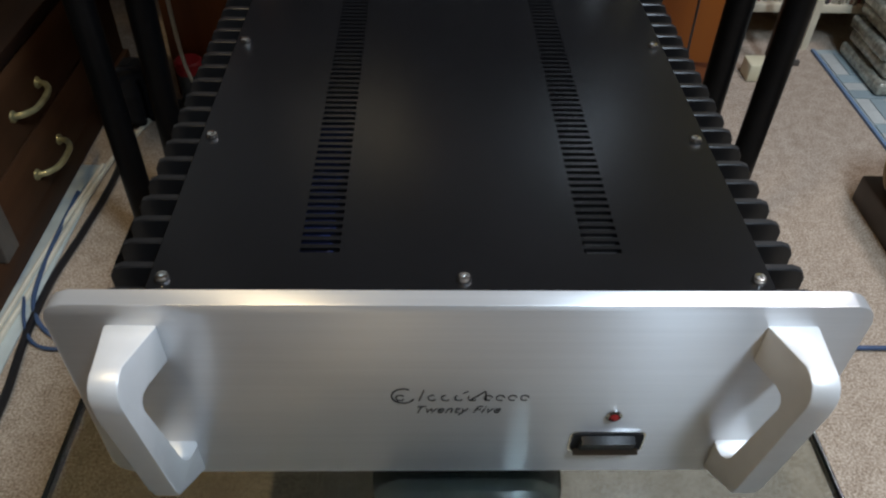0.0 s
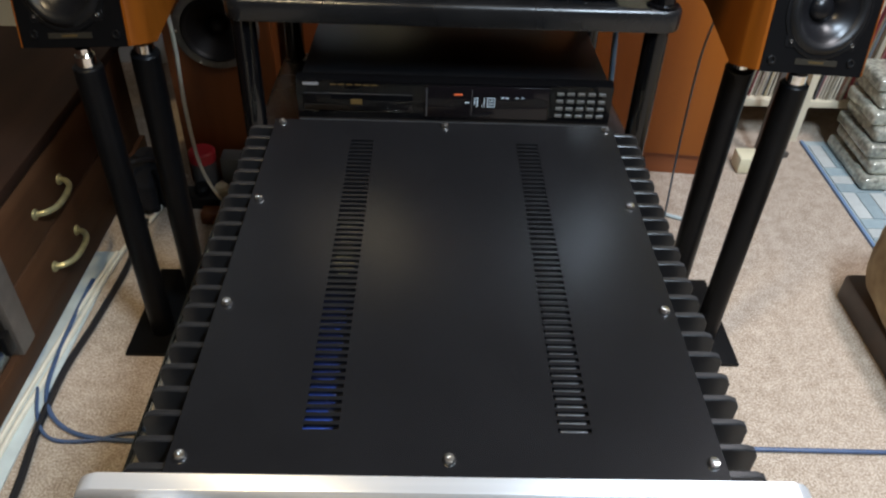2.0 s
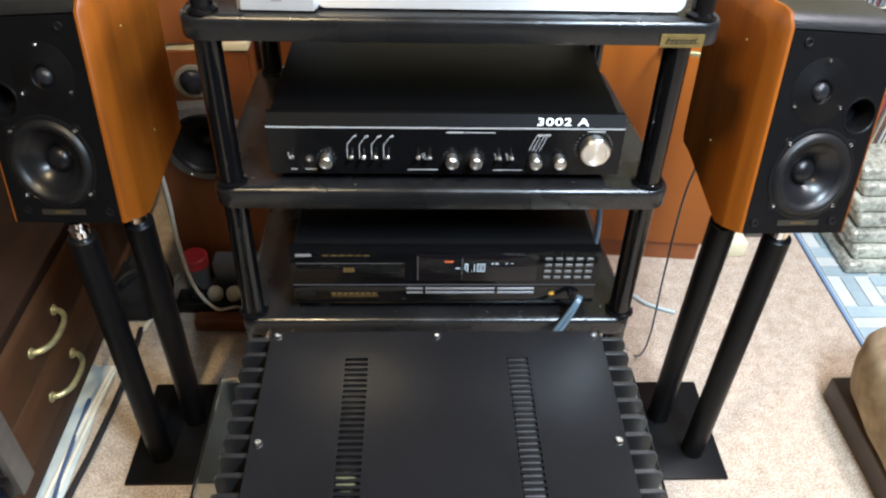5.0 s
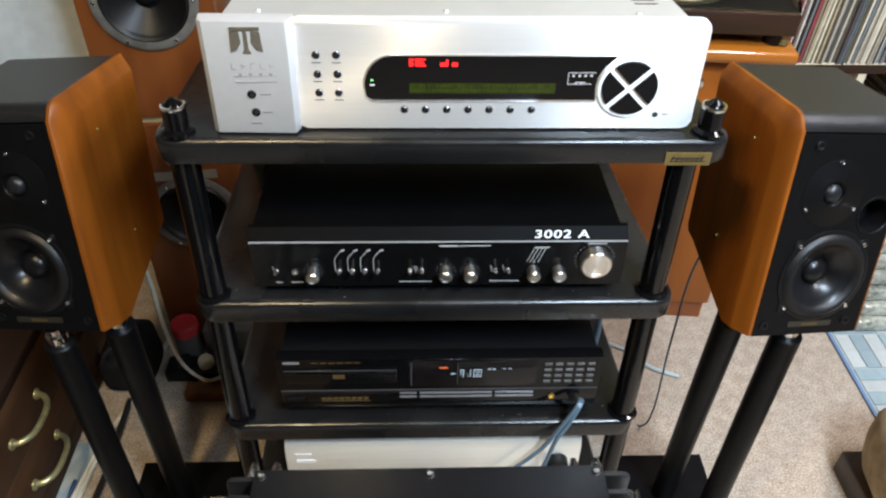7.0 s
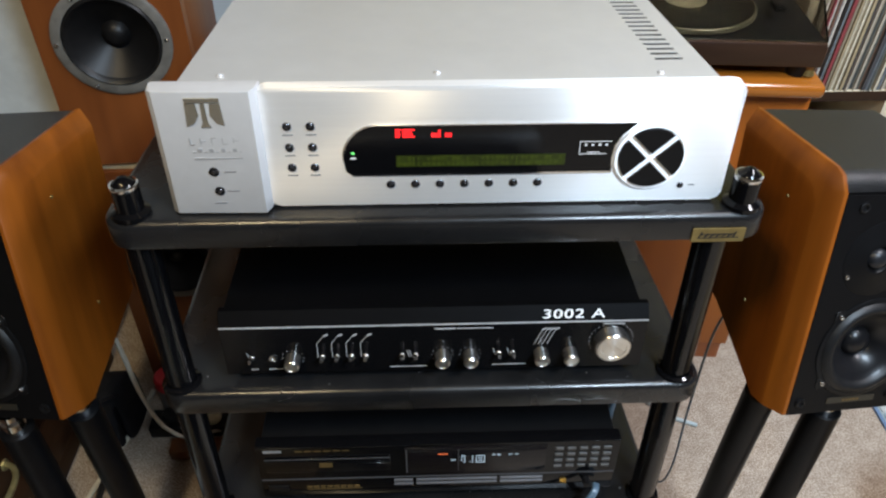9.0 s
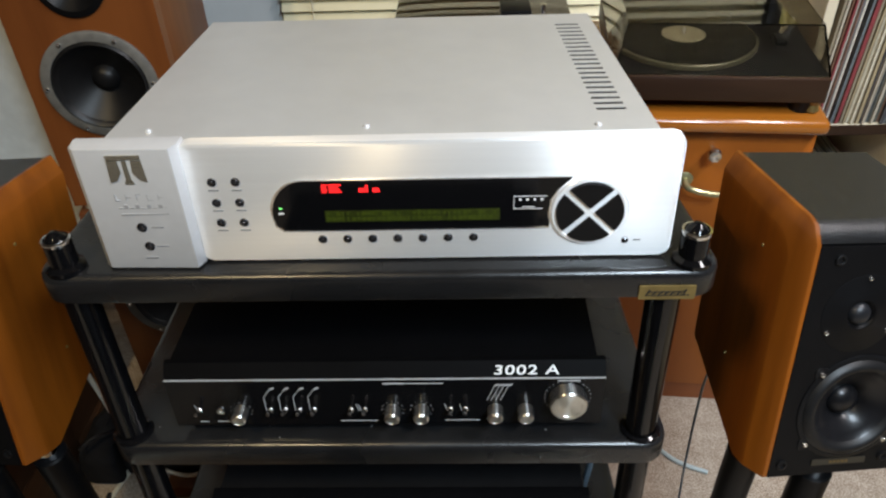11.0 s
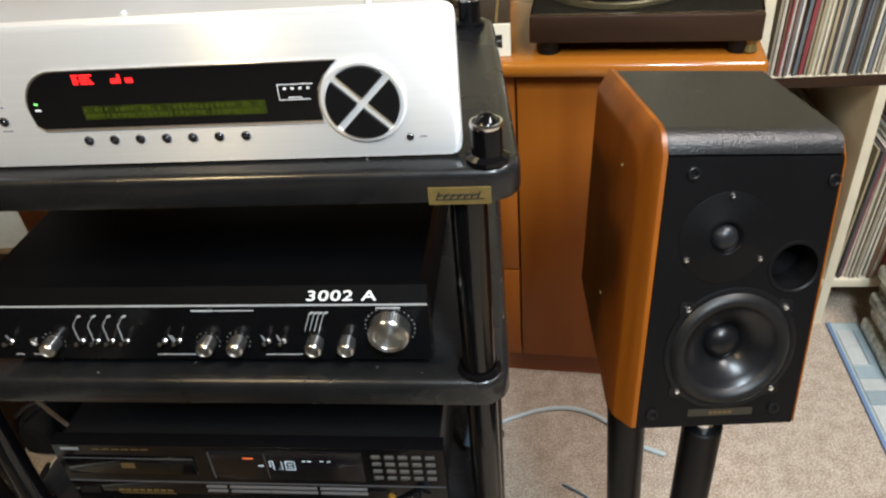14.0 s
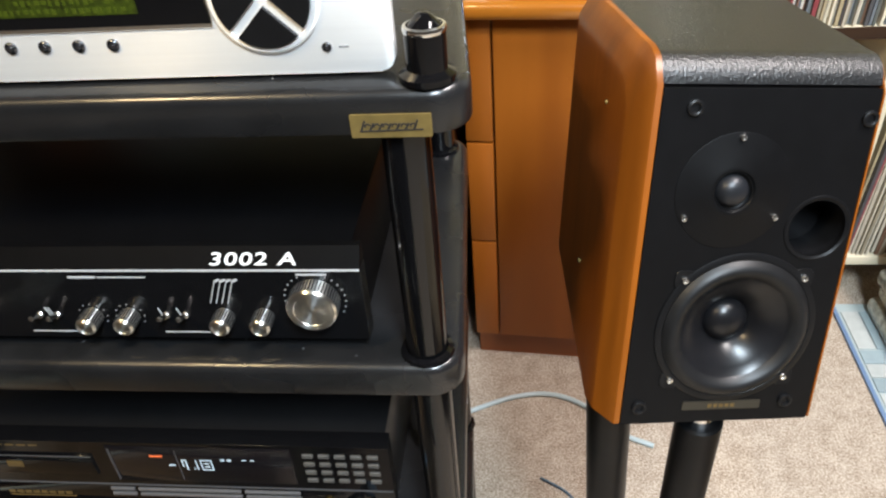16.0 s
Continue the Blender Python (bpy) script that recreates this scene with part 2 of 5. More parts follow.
def front(x, y, z):
    """A pose whose axis points to -y, out of a front panel."""
    return pose(x, y, z, 90, 0, 0)


def add_tube(bm, pts, r, seg=8, sub=6):
    """A round cable or bar along a smooth line through the points."""
    P = [Vector(p) for p in pts]
    line = []
    for i in range(len(P) - 1):
        p0, p1, p2, p3 = P[max(i - 1, 0)], P[i], P[i + 1], P[min(i + 2, len(P) - 1)]
        for k in range(sub):
            t = k / sub
            line.append(0.5 * ((2 * p1) + (p2 - p0) * t + (2 * p0 - 5 * p1 + 4 * p2 - p3) * t * t + (3 * p1 - p0 - 3 * p2 + p3) * t ** 3))
    line.append(P[-1])
    rings = []
    for i, p in enumerate(line):
        d = (line[min(i + 1, len(line) - 1)] - line[max(i - 1, 0)]).normalized()
        s = d.cross(Vector((0, 0, 1)))
        s = s.normalized() if s.length > 1e-4 else Vector((1, 0, 0))
        u = s.cross(d)
        rings.append([bm.verts.new(p + r * (math.cos(2 * math.pi * k / seg) * s + math.sin(2 * math.pi * k / seg) * u)) for k in range(seg)])
    for a, b in zip(rings, rings[1:]):
        for k in range(seg):
            bm.faces.new((a[k], a[(k + 1) % seg], b[(k + 1) % seg], b[k]))
    bm.faces.new(rings[0][::-1])
    bm.faces.new(rings[-1])
    return bm


def tube(pts, r, seg=8, sub=6):
    return add_tube(bmesh.new(), pts, r, seg, sub)


def holed_plate(outer, holes, y0, y1, axis="y"):
    """A board with openings cut through it."""
    bm = bmesh.new()
    layers = []
    for y in (y0, y1):
        loops, es = [], []
        for pts in [outer] + holes:
            vs = [bm.verts.new(AX[axis](u, v, y)) for u, v in pts]
            es += [bm.edges.new((vs[i], vs[(i + 1) % len(vs)])) for i in range(len(vs))]
            loops.append(vs)
        bmesh.ops.triangle_fill(bm, use_beauty=True, use_dissolve=False, edges=es)
        layers.append(loops)
    for lo, hi in zip(*layers):
        for i in range(len(lo)):
            j = (i + 1) % len(lo)
            bm.faces.new((lo[i], lo[j], hi[j], hi[i]))
    return bm


def ring(cu, cv, r, n=40):
    return [(cu + r * math.cos(2 * math.pi * i / n), cv + r * math.sin(2 * math.pi * i / n)) for i in range(n)]


def lettering(name, text, size, m, material, parent, label="", shear=0.0, bold=0.0, spread=1.0):
    cu = bpy.data.curves.new(name, "FONT")
    cu.body, cu.size, cu.extrude, cu.shear, cu.offset, cu.space_character = text, size, 0.0003, shear, bold, spread
    cu.align_x, cu.align_y = "LEFT", "BOTTOM"
    tmp = bpy.data.objects.new("tmp", cu)
    scene.collection.objects.link(tmp)
    dg = bpy.context.evaluated_depsgraph_get()
    me = bpy.data.meshes.new_from_object(tmp.evaluated_get(dg))
    bpy.data.objects.remove(tmp)
    bm = bmesh.new()
    bm.from_mesh(me)
    bpy.data.meshes.remove(me)
    bm.transform(m)
    return part(name, bm, material, parent, label, kind="stuff")


# ---- the room ----
def slab(name, x0, x1, y0, y1, z0, z1, material, label, category):
    return solid(name, box(x0, x1, y0, y1, z0, z1), material, label, category, kind="structure")


slab("floor", -2.6, 3.2, -3.2, 2.3, -0.06, 0.0, M["carpet"], "speckled beige short-pile carpet floor", "floor")
slab("ceiling", -2.6, 3.2, -3.2, 2.3, 2.32, 2.4, M["ceiling"], "plain unseen ceiling, dark to cut bounce light", "ceiling")
# west, east and south walls are unseen, kept dark to hold back bounce light
slab("wall_west", -2.7, -2.6, -3.2, 2.3, 0, 2.32, M["unseen_wall"], "plain unseen wall, dark to cut bounce light", "wall")
slab("wall_east", 3.2, 3.3, -3.2, 2.3, 0, 2.32, M["unseen_wall"], "plain unseen wall, dark to cut bounce light", "wall")
slab("wall_south", -2.6, 3.2, -3.3, -3.2, 0, 2.32, M["unseen_wall"], "plain unseen wall, dark to cut bounce light", "wall")
slab("wall_north", -2.6, 3.2, 2.1, 2.3, 0, 2.32, M["wall"], "pale bluish painted wall", "wall")
# assumed fittings, out of view; the one at (1.25, 0.85) belongs to the fill
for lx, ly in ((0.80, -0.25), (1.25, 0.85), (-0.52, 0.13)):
    lamp = thing("ceiling_lamp", at(lx, ly, 2.32), "unseen white ceiling lamp fitting", "lamp", "ceiling lamps")
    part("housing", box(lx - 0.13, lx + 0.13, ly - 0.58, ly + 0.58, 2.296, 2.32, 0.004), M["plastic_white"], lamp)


def screw(name, m, r, parent, material=None, local=False):
    return part(name, lathe([(r, 0), (r, r * 0.35), (r * 0.75, r * 0.75), (r * 0.35, r * 0.8), (r * 0.3, r * 0.45), (0, r * 0.45)], m, 16), material or M["steel"], parent, local=local)


# ---- power amplifier on its glass table ----
AX0, AZ = 0.036, 0.62


def power_amplifier():
    amp = thing("power_amplifier", at(AX0, 0.49, 0.452), "black power amplifier with silver front panel, handles and cooling fins", "amplifier")
    part("chassis", box(AX0 - 0.184, AX0 + 0.184, 0.256, 0.7245, 0.470, 0.6060), M["fin"], amp, "black chassis box")
    # lid with two rows of slots cut through it
    x0, x1, y0, y1, zt, zb = AX0 - 0.189, AX0 + 0.189, 0.2565, 0.7250, AZ, AZ - 0.003
    rows = [(AX0 - 0.102, AX0 - 0.077), (AX0 + 0.077, AX0 + 0.101)]
    slots = [[(a, ya), (b, ya), (b, ya + 0.0040), (a, ya + 0.0040)] for a, b in rows for ya in [0.302 + 0.00742 * i for i in range(52)]]
    bm = holed_plate([(x0, y0), (x1, y0), (x1, y1), (x0, y1)], slots, zb, zt, "z")
    part("lid", bm, M["lid"], amp, "satin black slotted lid")
    for sx in (AX0 - 0.1805, AX0 + 0.1805):
        for sy in (0.278, 0.426, 0.572, 0.717):
            screw("lid_screw", at(sx, sy, AZ), 0.0045, amp)
    for sy in (0.278, 0.717):
        screw("lid_screw", at(AX0, sy, AZ), 0.0045, amp)
    # blue capacitors glimpsed under the slots
    for cy in (0.314, 0.341, 0.368, 0.395, 0.422):
        part("capacitor", lathe([(0.0125, 0), (0.0125, 0.0070), (0.010, 0.0085), (0, 0.0085)], at(AX0 - 0.0955, cy, 0.6062), 20), CAP_BLUE, amp, "blue capacitor under the slots")
    part("inner_bracket", box(AX0 + 0.079, AX0 + 0.099, 0.29, 0.70, 0.6062, AZ - 0.0034, 0.001), mat("dull_bracket", (0.06, 0.06, 0.063), 0.4, 0.3, 0.5, 25), amp, "dull metal bracket under the slots")
    for cy in (0.49, 0.535):
        part("coil", lathe([(0.010, 0), (0.010, 0.006), (0, 0.007)], at(AX0 - 0.092, cy, 0.6062), 16), mat("yellow_wrap", (0.22, 0.20, 0.10), 0.5), amp)
    # faceplate
    part("faceplate", prism(rrect(AX0 - 0.238, AX0 + 0.236, 0.462, 0.634, 0.013), "y", 0.2435, 0.2555, 0.0012), M["alu"], amp, "brushed silver aluminium faceplate")
    # handles
    prof = [(0.2435, 0.617), (0.212, 0.6200), (0.206, 0.6195), (0.2005, 0.6165), (0.1970, 0.6110), (0.1962, 0.604), (0.1975, 0.594), (0.213, 0.490), (0.216, 0.478), (0.2435, 0.466),
            (0.2435, 0.500), (0.239, 0.4965), (0.234, 0.4955), (0.229, 0.4980), (0.226, 0.504), (0.214, 0.575), (0.2145, 0.5815), (0.2175, 0.5865), (0.223, 0.589), (0.2435, 0.586)]
    for hx, turn in ((AX0 - 0.206, 1), (AX0 + 0.176, -1)):
        bm = prism(prof, "x", hx, hx + 0.030, 0.0012)
        # the grip is narrower than its two feet
        for v in bm.verts:
            f = min(1.0, max(0.0, (0.2425 - v.co.y) / 0.030))
            f = f * f * (3 - 2 * f)
            inner = (v.co.x > hx + 0.015) if turn > 0 else (v.co.x < hx + 0.015)
            v.co.x += f * (-0.0095 * turn if inner else 0.0040 * turn)
        part("handle", bm, M["alu_matte"], amp, "angular matte silver handle")
    # rocker switch in its recess, and the lamp above it
    part("switch_bezel", prism(rrect(AX0 + 0.075, AX0 + 0.127, 0.487, 0.511, 0.005), "y", 0.2428, 0.2434), M["chrome"], amp, "polished edge of the switch recess")
    part("switch_recess", prism(rrect(AX0 + 0.0765, AX0 + 0.1255, 0.489, 0.5095, 0.004), "y", 0.2420, 0.2427), M["dark"], amp)
    part("switch_ledge", prism([(0.2419, 0.4892), (0.2385, 0.4892), (0.2419, 0.4925)], "x", AX0 + 0.0785, AX0 + 0.1235), M["chrome"], amp, "polished lower lip of the recess")
    part("rocker_switch", prism([(0.2415, 0.492), (0.2395, 0.494), (0.2360, 0.506), (0.2415, 0.508)], "x", AX0 + 0.082, AX0 + 0.119, 0.0008), M["black_plastic"], amp, "black rocker switch")
    part("indicator_ring", lathe([(0.0055, 0), (0.0055, 0.0012), (0.004, 0.0022), (0.0038, 0.0005), (0, 0.0005)], front(AX0 + 0.101, 0.2435, 0.529), 20), M["steel"], amp)
    part("indicator_lamp", lathe([(0.0036, 0), (0.0033, 0.0022), (0.0015, 0.0036), (0, 0.004)], front(AX0 + 0.101, 0.2435, 0.529), 16), RED_LENS, amp, "unlit red indicator lamp")
    # maker's mark as plain script-like strokes, and the model line under it
    logo = bmesh.new()
    sx, sz = -0.009, 0.5455
    for k in range(5):
        add_arc(logo, sx + 0.006 + 0.0085 * k + (0.012 if k else 0), sz + 0.003, 0.0028, 40 + 25 * k, 320, 0.0007)
    add_arc(logo, sx + 0.008, sz + 0.005, 0.0075, 60, 330, 0.0009)
    for k in range(4):
        add_arc(logo, sx + 0.062 + 0.0078 * k, sz + 0.003, 0.0027, 10, 300, 0.0007)
    add_stroke(logo, sx + 0.050, sz, sx + 0.060, sz + 0.010, 0.0008)
    add_stroke(logo, sx + 0.060, sz + 0.010, sx + 0.061, sz, 0.0011)
    add_stroke(logo, sx + 0.018, sz, sx + 0.021, sz + 0.011, 0.0008)
    add_stroke(logo, sx + 0.046, sz + 0.0075, sx + 0.049, sz + 0.010, 0.0007)
    part("logo", logo, M["engraved"], amp, "dark engraved script mark")
    lettering("model_name", "Twenty Five", 0.0105, pose(0.005, 0.2432, 0.5305, 90, 0, 0), M["engraved"], amp, "dark engraved model name", 0.40, -0.00012, 1.08)
    # fins
    for k in range(21):
        fy = 0.2725 + k * 0.0222
        for s in (-1, 1):
            a = AX0 + s * 0.184
            b = AX0 + s * 0.2205
            pts = [(a, 0.474), (b, 0.474), (b, 0.605), (b - s * 0.003, 0.611), (b - s * 0.009, 0.6135), (a, 0.6135)]
            part("cooling_fin", prism(pts, "y", fy, fy + 0.0055, 0.0008, 1), M["fin"], amp)
    for fx in (AX0 - 0.15, AX0 + 0.15):
        for fy in (0.30, 0.69):
            part("foot", lathe([(0.016, 0), (0.018, 0.018), (0.018, 0.0185)], at(fx, fy, 0.452), 20), M["rubber"], amp)
    # binding posts at the back
    for bx in (-0.16, -0.135, 0.20, 0.225):
        part("binding_post", lathe([(0.006, 0), (0.007, 0.012), (0.005, 0.020), (0.003, 0.026), (0, 0.026)], pose(bx, 0.7245, 0.595, -90, 0, 0), 14), M["steel"], amp)
    return amp


def add_stroke(bm, xa, za, xb, zb, w, y0=0.2430, y1=0.2436):
    d = Vector((xb - xa, zb - za))
    n = Vector((-d.y, d.x)).normalized() * w / 2
    add_prism(bm, [(xa + n.x, za + n.y), (xa - n.x, za - n.y), (xb - n.x, zb - n.y), (xb + n.x, zb + n.y)], "y", y0, y1)


def add_arc(bm, cx, cz, r, a0, a1, w, y0=0.2430, y1=0.2436, n=9):
    for i in range(n):
        a, b = radians(a0 + (a1 - a0) * i / n), radians(a0 + (a1 - a0) * (i + 1) / n)
        add_stroke(bm, cx + r * math.cos(a), cz + r * math.sin(a), cx + r * math.cos(b), cz + r * math.sin(b), w, y0, y1)


CAP_BLUE = mat("blue_sleeve", (0.04, 0.09, 0.42), 0.35)
RED_LENS = mat("red_lens", (0.25, 0.02, 0.02), 0.25)
power_amplifier()

table = thing("glass_table", at(0.03, 0.46, 0), "low table with smoked glass top on a chrome column", "table")
part("top", prism(rrect(-0.250, 0.310, 0.10, 0.80, 0.008), "z", 0.442, 0.452), M["glass"], table, "smoked glass table top")
for a, b in ((-0.2535, -0.2505), (0.3105, 0.3135)):
    part("edge_strip", box(a, b, 0.10, 0.80, 0.440, 0.4535, 0.0008), M["glass_edge"], table, "thin black edge strip")
CHROME = mat("polished_column", (0.75, 0.76, 0.77), 0.12, 0.95, 0.1, 20)
col = part("column", lathe([(0.17, 0), (0.17, 0.012), (0.16, 0.018), (0.040, 0.026), (0.036, 0.05), (0.036, 0.415), (0.044, 0.424), (0, 0.424)], at(0.045, 0.255, 0.0), 48), CHROME, table, "chrome column on a round foot")
part("flange", lathe([(0.044, 0.4242), (0.064, 0.4265), (0.070, 0.4310), (0.070, 0.4350), (0.064, 0.4385), (0.060, 0.4385), (0.057, 0.4400), (0.052, 0.4418), (0, 0.4418)], at(0.045, 0.255, 0.0), 56), CHROME, col, "round chrome flange under the glass")

# ---- equipment rack ----
RYF, RYB = 0.917, 1.302
# the ends of each shelf at its front, and how far they draw in towards the rear
ENDS = [(-0.2580, 0.3670, 0.015, 0.036), (-0.2535, 0.3505, 0.0, 0.019), (-0.2490, 0.3400, 0.0, 0.018), (-0.2470, 0.3380, 0.0, 0.018)]
SHELVES = [(0.876, 0.906), (0.646, 0.677), (0.415, 0.446), (0.180, 0.211)]
LEAN_Y, TILT = 0.040, 0.045  # the rack leans back a little, and its shelves fall to the rear
POSTS = ((-0.230, 0.939, 0.0015), (0.321, 0.939, 0.018), (-0.224, 1.270, 0.020), (0.303, 1.270, 0.003))


def shelf_mesh(z0, z1, ends):
    bm = bmesh.new()
    a, b, draw_a, draw_b = ends
    outline = []
    for x, y in rrect(a, b, RYF, RYB, 0.028, 8):
        u, w = (x - a) / (b - a), (y - RYF) / (RYB - RYF)
        outline.append((x + w * (draw_a * (1 - u) - draw_b * u), y))
    add_prism(bm, outline, "z", z0, z1)
    bmesh.ops.recalc_face_normals(bm, faces=bm.faces[:])
    es = [e for f in bm.faces if f.normal.z > 0.9 for e in f.edges]
    bmesh.ops.bevel(bm, geom=list(set(es)), offset=0.008, segments=4, profile=0.5, affect="EDGES")
    bm.normal_update()
    es = [e for f in bm.faces if f.normal.z < -0.9 for e in f.edges]
    bmesh.ops.bevel(bm, geom=list(set(es)), offset=0.003, segments=2, profile=0.5, affect="EDGES")
    return bm


def leaning(bm):
    for v in bm.verts:
        y, z = v.co.y, v.co.z
        v.co.y += (z - 0.55) * LEAN_Y
        if z > 0.05:
            v.co.z -= (y - 0.939) * TILT
    return bm


def tip_back(ob, y, z):
    """Tips a thing on a shelf back with the shelf, about the line where its front foot stands."""
    ob.matrix_world = pose(0, y, z) @ pose(0, 0, 0, -math.degrees(math.atan(TILT))) @ pose(0, -y, -z) @ ob.matrix_world
    return ob


rack = thing("equipment_rack", at(0.0435, 1.11, 0), "black lacquered equipment rack with round posts and four shelves", "rack")
for (z0, z1), ends in zip(SHELVES, ENDS):
    part("shelf", leaning(shelf_mesh(z0, z1, ends)), M["black_satin"], rack, "black lacquered shelf with rounded edges")
speck = random.Random(3)
bm = bmesh.new()
for z0, z1 in SHELVES:
    for k in range(7):
        u, v, w = speck.uniform(-0.24, 0.335), speck.uniform(0.9285, 0.95), speck.uniform(0.0004, 0.0008)
        add_box(bm, u - w, u + w, v - w * 0.7, v + w * 0.7, z1 + 0.0001, z1 + 0.0005)
part("dust_speck", leaning(bm), M["grey_print"], rack, "pale specks of dust on the shelves", kind="stuff")
levels = [0.0] + [z for pair in SHELVES[::-1] for z in pair]
for px, py, shift in POSTS:
    for k in range(0, 8, 2):
        z0, z1 = levels[k], levels[k + 1]
        part("post", leaning(lathe([(0.0160, z0), (0.0160, z1)], at(px, py, 0), 28)), M["black_tube"], rack)
        if k:
            part("collar", leaning(lathe([(0.0165, z0), (0.0215, z0 + 0.0005), (0.0205, z0 + 0.003), (0.0166, z0 + 0.0045)], at(px, py, 0), 28, False)), M["black_tube"], rack, "raised collar at the foot of the post")
    cx = px + shift
    cap = part("post_cap", leaning(lathe([(0.0175, 0.906), (0.0175, 0.910), (0.0127, 0.913), (0.0127, 0.9380), (0, 0.9380)], at(cx, py - 0.005, 0), 32)), M["black_gloss"], rack, "gloss black post cap")
    part("cap_ring", leaning(lathe([(0.0129, 0.9355), (0.0133, 0.9370), (0.0129, 0.9390), (0.0110, 0.9395), (0.0106, 0.9381), (0, 0.9381)], at(cx, py - 0.005, 0), 32)), M["chrome"], cap, "chrome rim of the cap")
    part("cap_knob", leaning(lathe([(0.0106, 0.9383), (0.0094, 0.9400), (0.004, 0.9455), (0, 0.9465)], at(cx, py - 0.005, 0), 32)), M["black_gloss"], cap)
badge = part("badge", prism(rrect(0.2915, 0.3415, 0.8770, 0.8925, 0.0008), "y", 0.9285, 0.9300), M["brass"], rack, "small brass maker's badge")
bm = bmesh.new()
for k in range(7):
    add_stroke(bm, 0.2980 + 0.0054 * k, 0.8820, 0.3006 + 0.0054 * k, 0.8868 + (0.002 if k in (0, 6) else 0), 0.0013, 0.9280, 0.9286)
add_stroke(bm, 0.2970, 0.8815, 0.3360, 0.8823, 0.0008, 0.9280, 0.9286)
for k in range(6):
    add_arc(bm, 0.3022 + 0.0056 * k, 0.8848, 0.0017, 200, 20, 0.0009, 0.9280, 0.9286, 5)
part("badge_mark", bm, M["dark_print"], badge, kind="stuff")

# ---- surround processor on the top shelf ----
def processor():
    YF = 0.953
    p = thing("surround_processor", at(0.06, 1.11, 0.906), "silver surround processor with black display and round keypad", "processor")
    part("chassis", prism([(-0.170, 0.966), (0.301, 0.966), (0.278, 1.268), (-0.153, 1.268)], "z", 0.910, 1.0185), M["silver_paint"], p)
    # top cover with a row of vents
    y0, y1, zb, zt = 0.9655, 1.270, 1.0217, 1.0225
    va, vb, n, ya, pit, w = 0.2545, 0.2805, 20, 1.014, 0.0115, 0.0048
    slots = [[(va - d, yy), (vb - d, yy), (vb - d, yy + w), (va - d, yy + w)] for yy, d in [(ya + pit * i, 0.0008 * i) for i in range(n)]]
    bm = holed_plate([(-0.172, y0), (0.303, y0), (0.280, y1), (-0.155, y1)], slots, zb, zt, "z")
    part("top_cover", bm, M["silver_paint"], p, "silver top cover with a row of vent slots")
    # dark sheet below the slots, the shade inside them put in as colour
    part("vent_dark", box(va - 0.018, vb, ya - 0.004, 1.245, 1.0190, 1.0195), M["dark"], p)
    for sx, sy in ((-0.136, 0.988), (0.054, 0.990), (0.252, 0.985)):
        screw("cover_screw", at(sx, sy, 1.0225), 0.0030, p, M["alu_block"])
    # front panel: outline with the window and the round keypad standing proud
    part("front_panel", prism(rrect(-0.101, 0.3190, 0.909, 1.0275, 0.0085), "y", YF, YF + 0.012, 0.0012), M["alu_light"], p, "brushed silver front panel")
    part("side_block", prism([(-0.190, 0.962), (-0.189, 0.949), (-0.184, 0.9445), (-0.1035, 0.9427), (-0.0990, 0.953), (-0.0985, 0.966), (-0.190, 0.966)], "z", 0.908, 1.0290, 0.0012), M["alu_block"], p, "matte silver block at the end of the front")
    # display window
    ring_c, ring_r = (0.2450, 0.9570), 0.0338
    DZ = -0.0105
    DR = -0.0065
    left = []
    for i in range(11):
        a = radians(90 + 90 * i / 10)
        left.append((0.000 + 0.030 * math.cos(a), 0.968 + 0.033 * math.sin(a)))
    win = [(0.228, 1.001)] + left + [(-0.028, 0.957), (-0.022, 0.9535), (0.211, 0.9535), (0.2095, 0.966), (0.211, 0.980), (0.2165, 0.990)]
    grow = [(0.2295, 1.0025)] + [(x - 0.0016, z + 0.0014) for x, z in left] + [(-0.0296, 0.956), (-0.0230, 0.9505), (0.2115, 0.9505), (0.2115, 0.966), (0.2125, 0.980), (0.2175, 0.990)]
    part("window_frame", prism([(x, z + DZ) for x, z in grow], "y", YF - 0.0012, YF + 0.004, 0.0004, 1), M["chrome"], p, "bright bevel round the display window")
    dis = part("display_window", prism([(x, z + DZ) for x, z in win], "y", YF - 0.0022, YF + 0.002), M["black_gloss"], p, "gloss black display window")
    yd = YF - 0.0026
    part("text_display", box(0.016, 0.168, yd, yd + 0.0005, 0.9610 + DZ, 0.9725 + DZ), M["green_lcd"], dis, "dim green character display")
    bm = bmesh.new()
    pick = random.Random(11)
    for row in (0.9622, 0.9676):
        for k in range(34):
            if pick.random() < 0.72:
                u = 0.0175 + 0.0044 * k
                add_box(bm, u, u + pick.choice((0.0018, 0.0027, 0.0033)), yd - 0.0003, yd + 0.0002, row + DZ + pick.choice((0, 0.0008)), row + 0.0034 + DZ)
    part("display_text", bm, mat("green_characters", (0.034, 0.048, 0.003), 0.35, emit=0.28), dis, "rows of dim green characters", kind="stuff")
    bm = bmesh.new()
    for k in range(4):
        for u0, u1 in ((0.0160, 0.0200 + 0.0012 * (k % 2)), (0.0222, 0.0330 - 0.0014 * (k % 3))):
            add_box(bm, u0, u1, yd, yd + 0.0005, 0.9868 + 0.0022 * k + DR, 0.9883 + 0.0022 * k + DR)
    for k, (h, w) in enumerate(((0.0040, 0.0055), (0.0072, 0.0022), (0.0040, 0.0060))):
        add_box(bm, 0.0475 + 0.0060 * k, 0.0475 + 0.0060 * k + w, yd, yd + 0.0005, 0.9868 + DR, 0.9868 + h + DR)
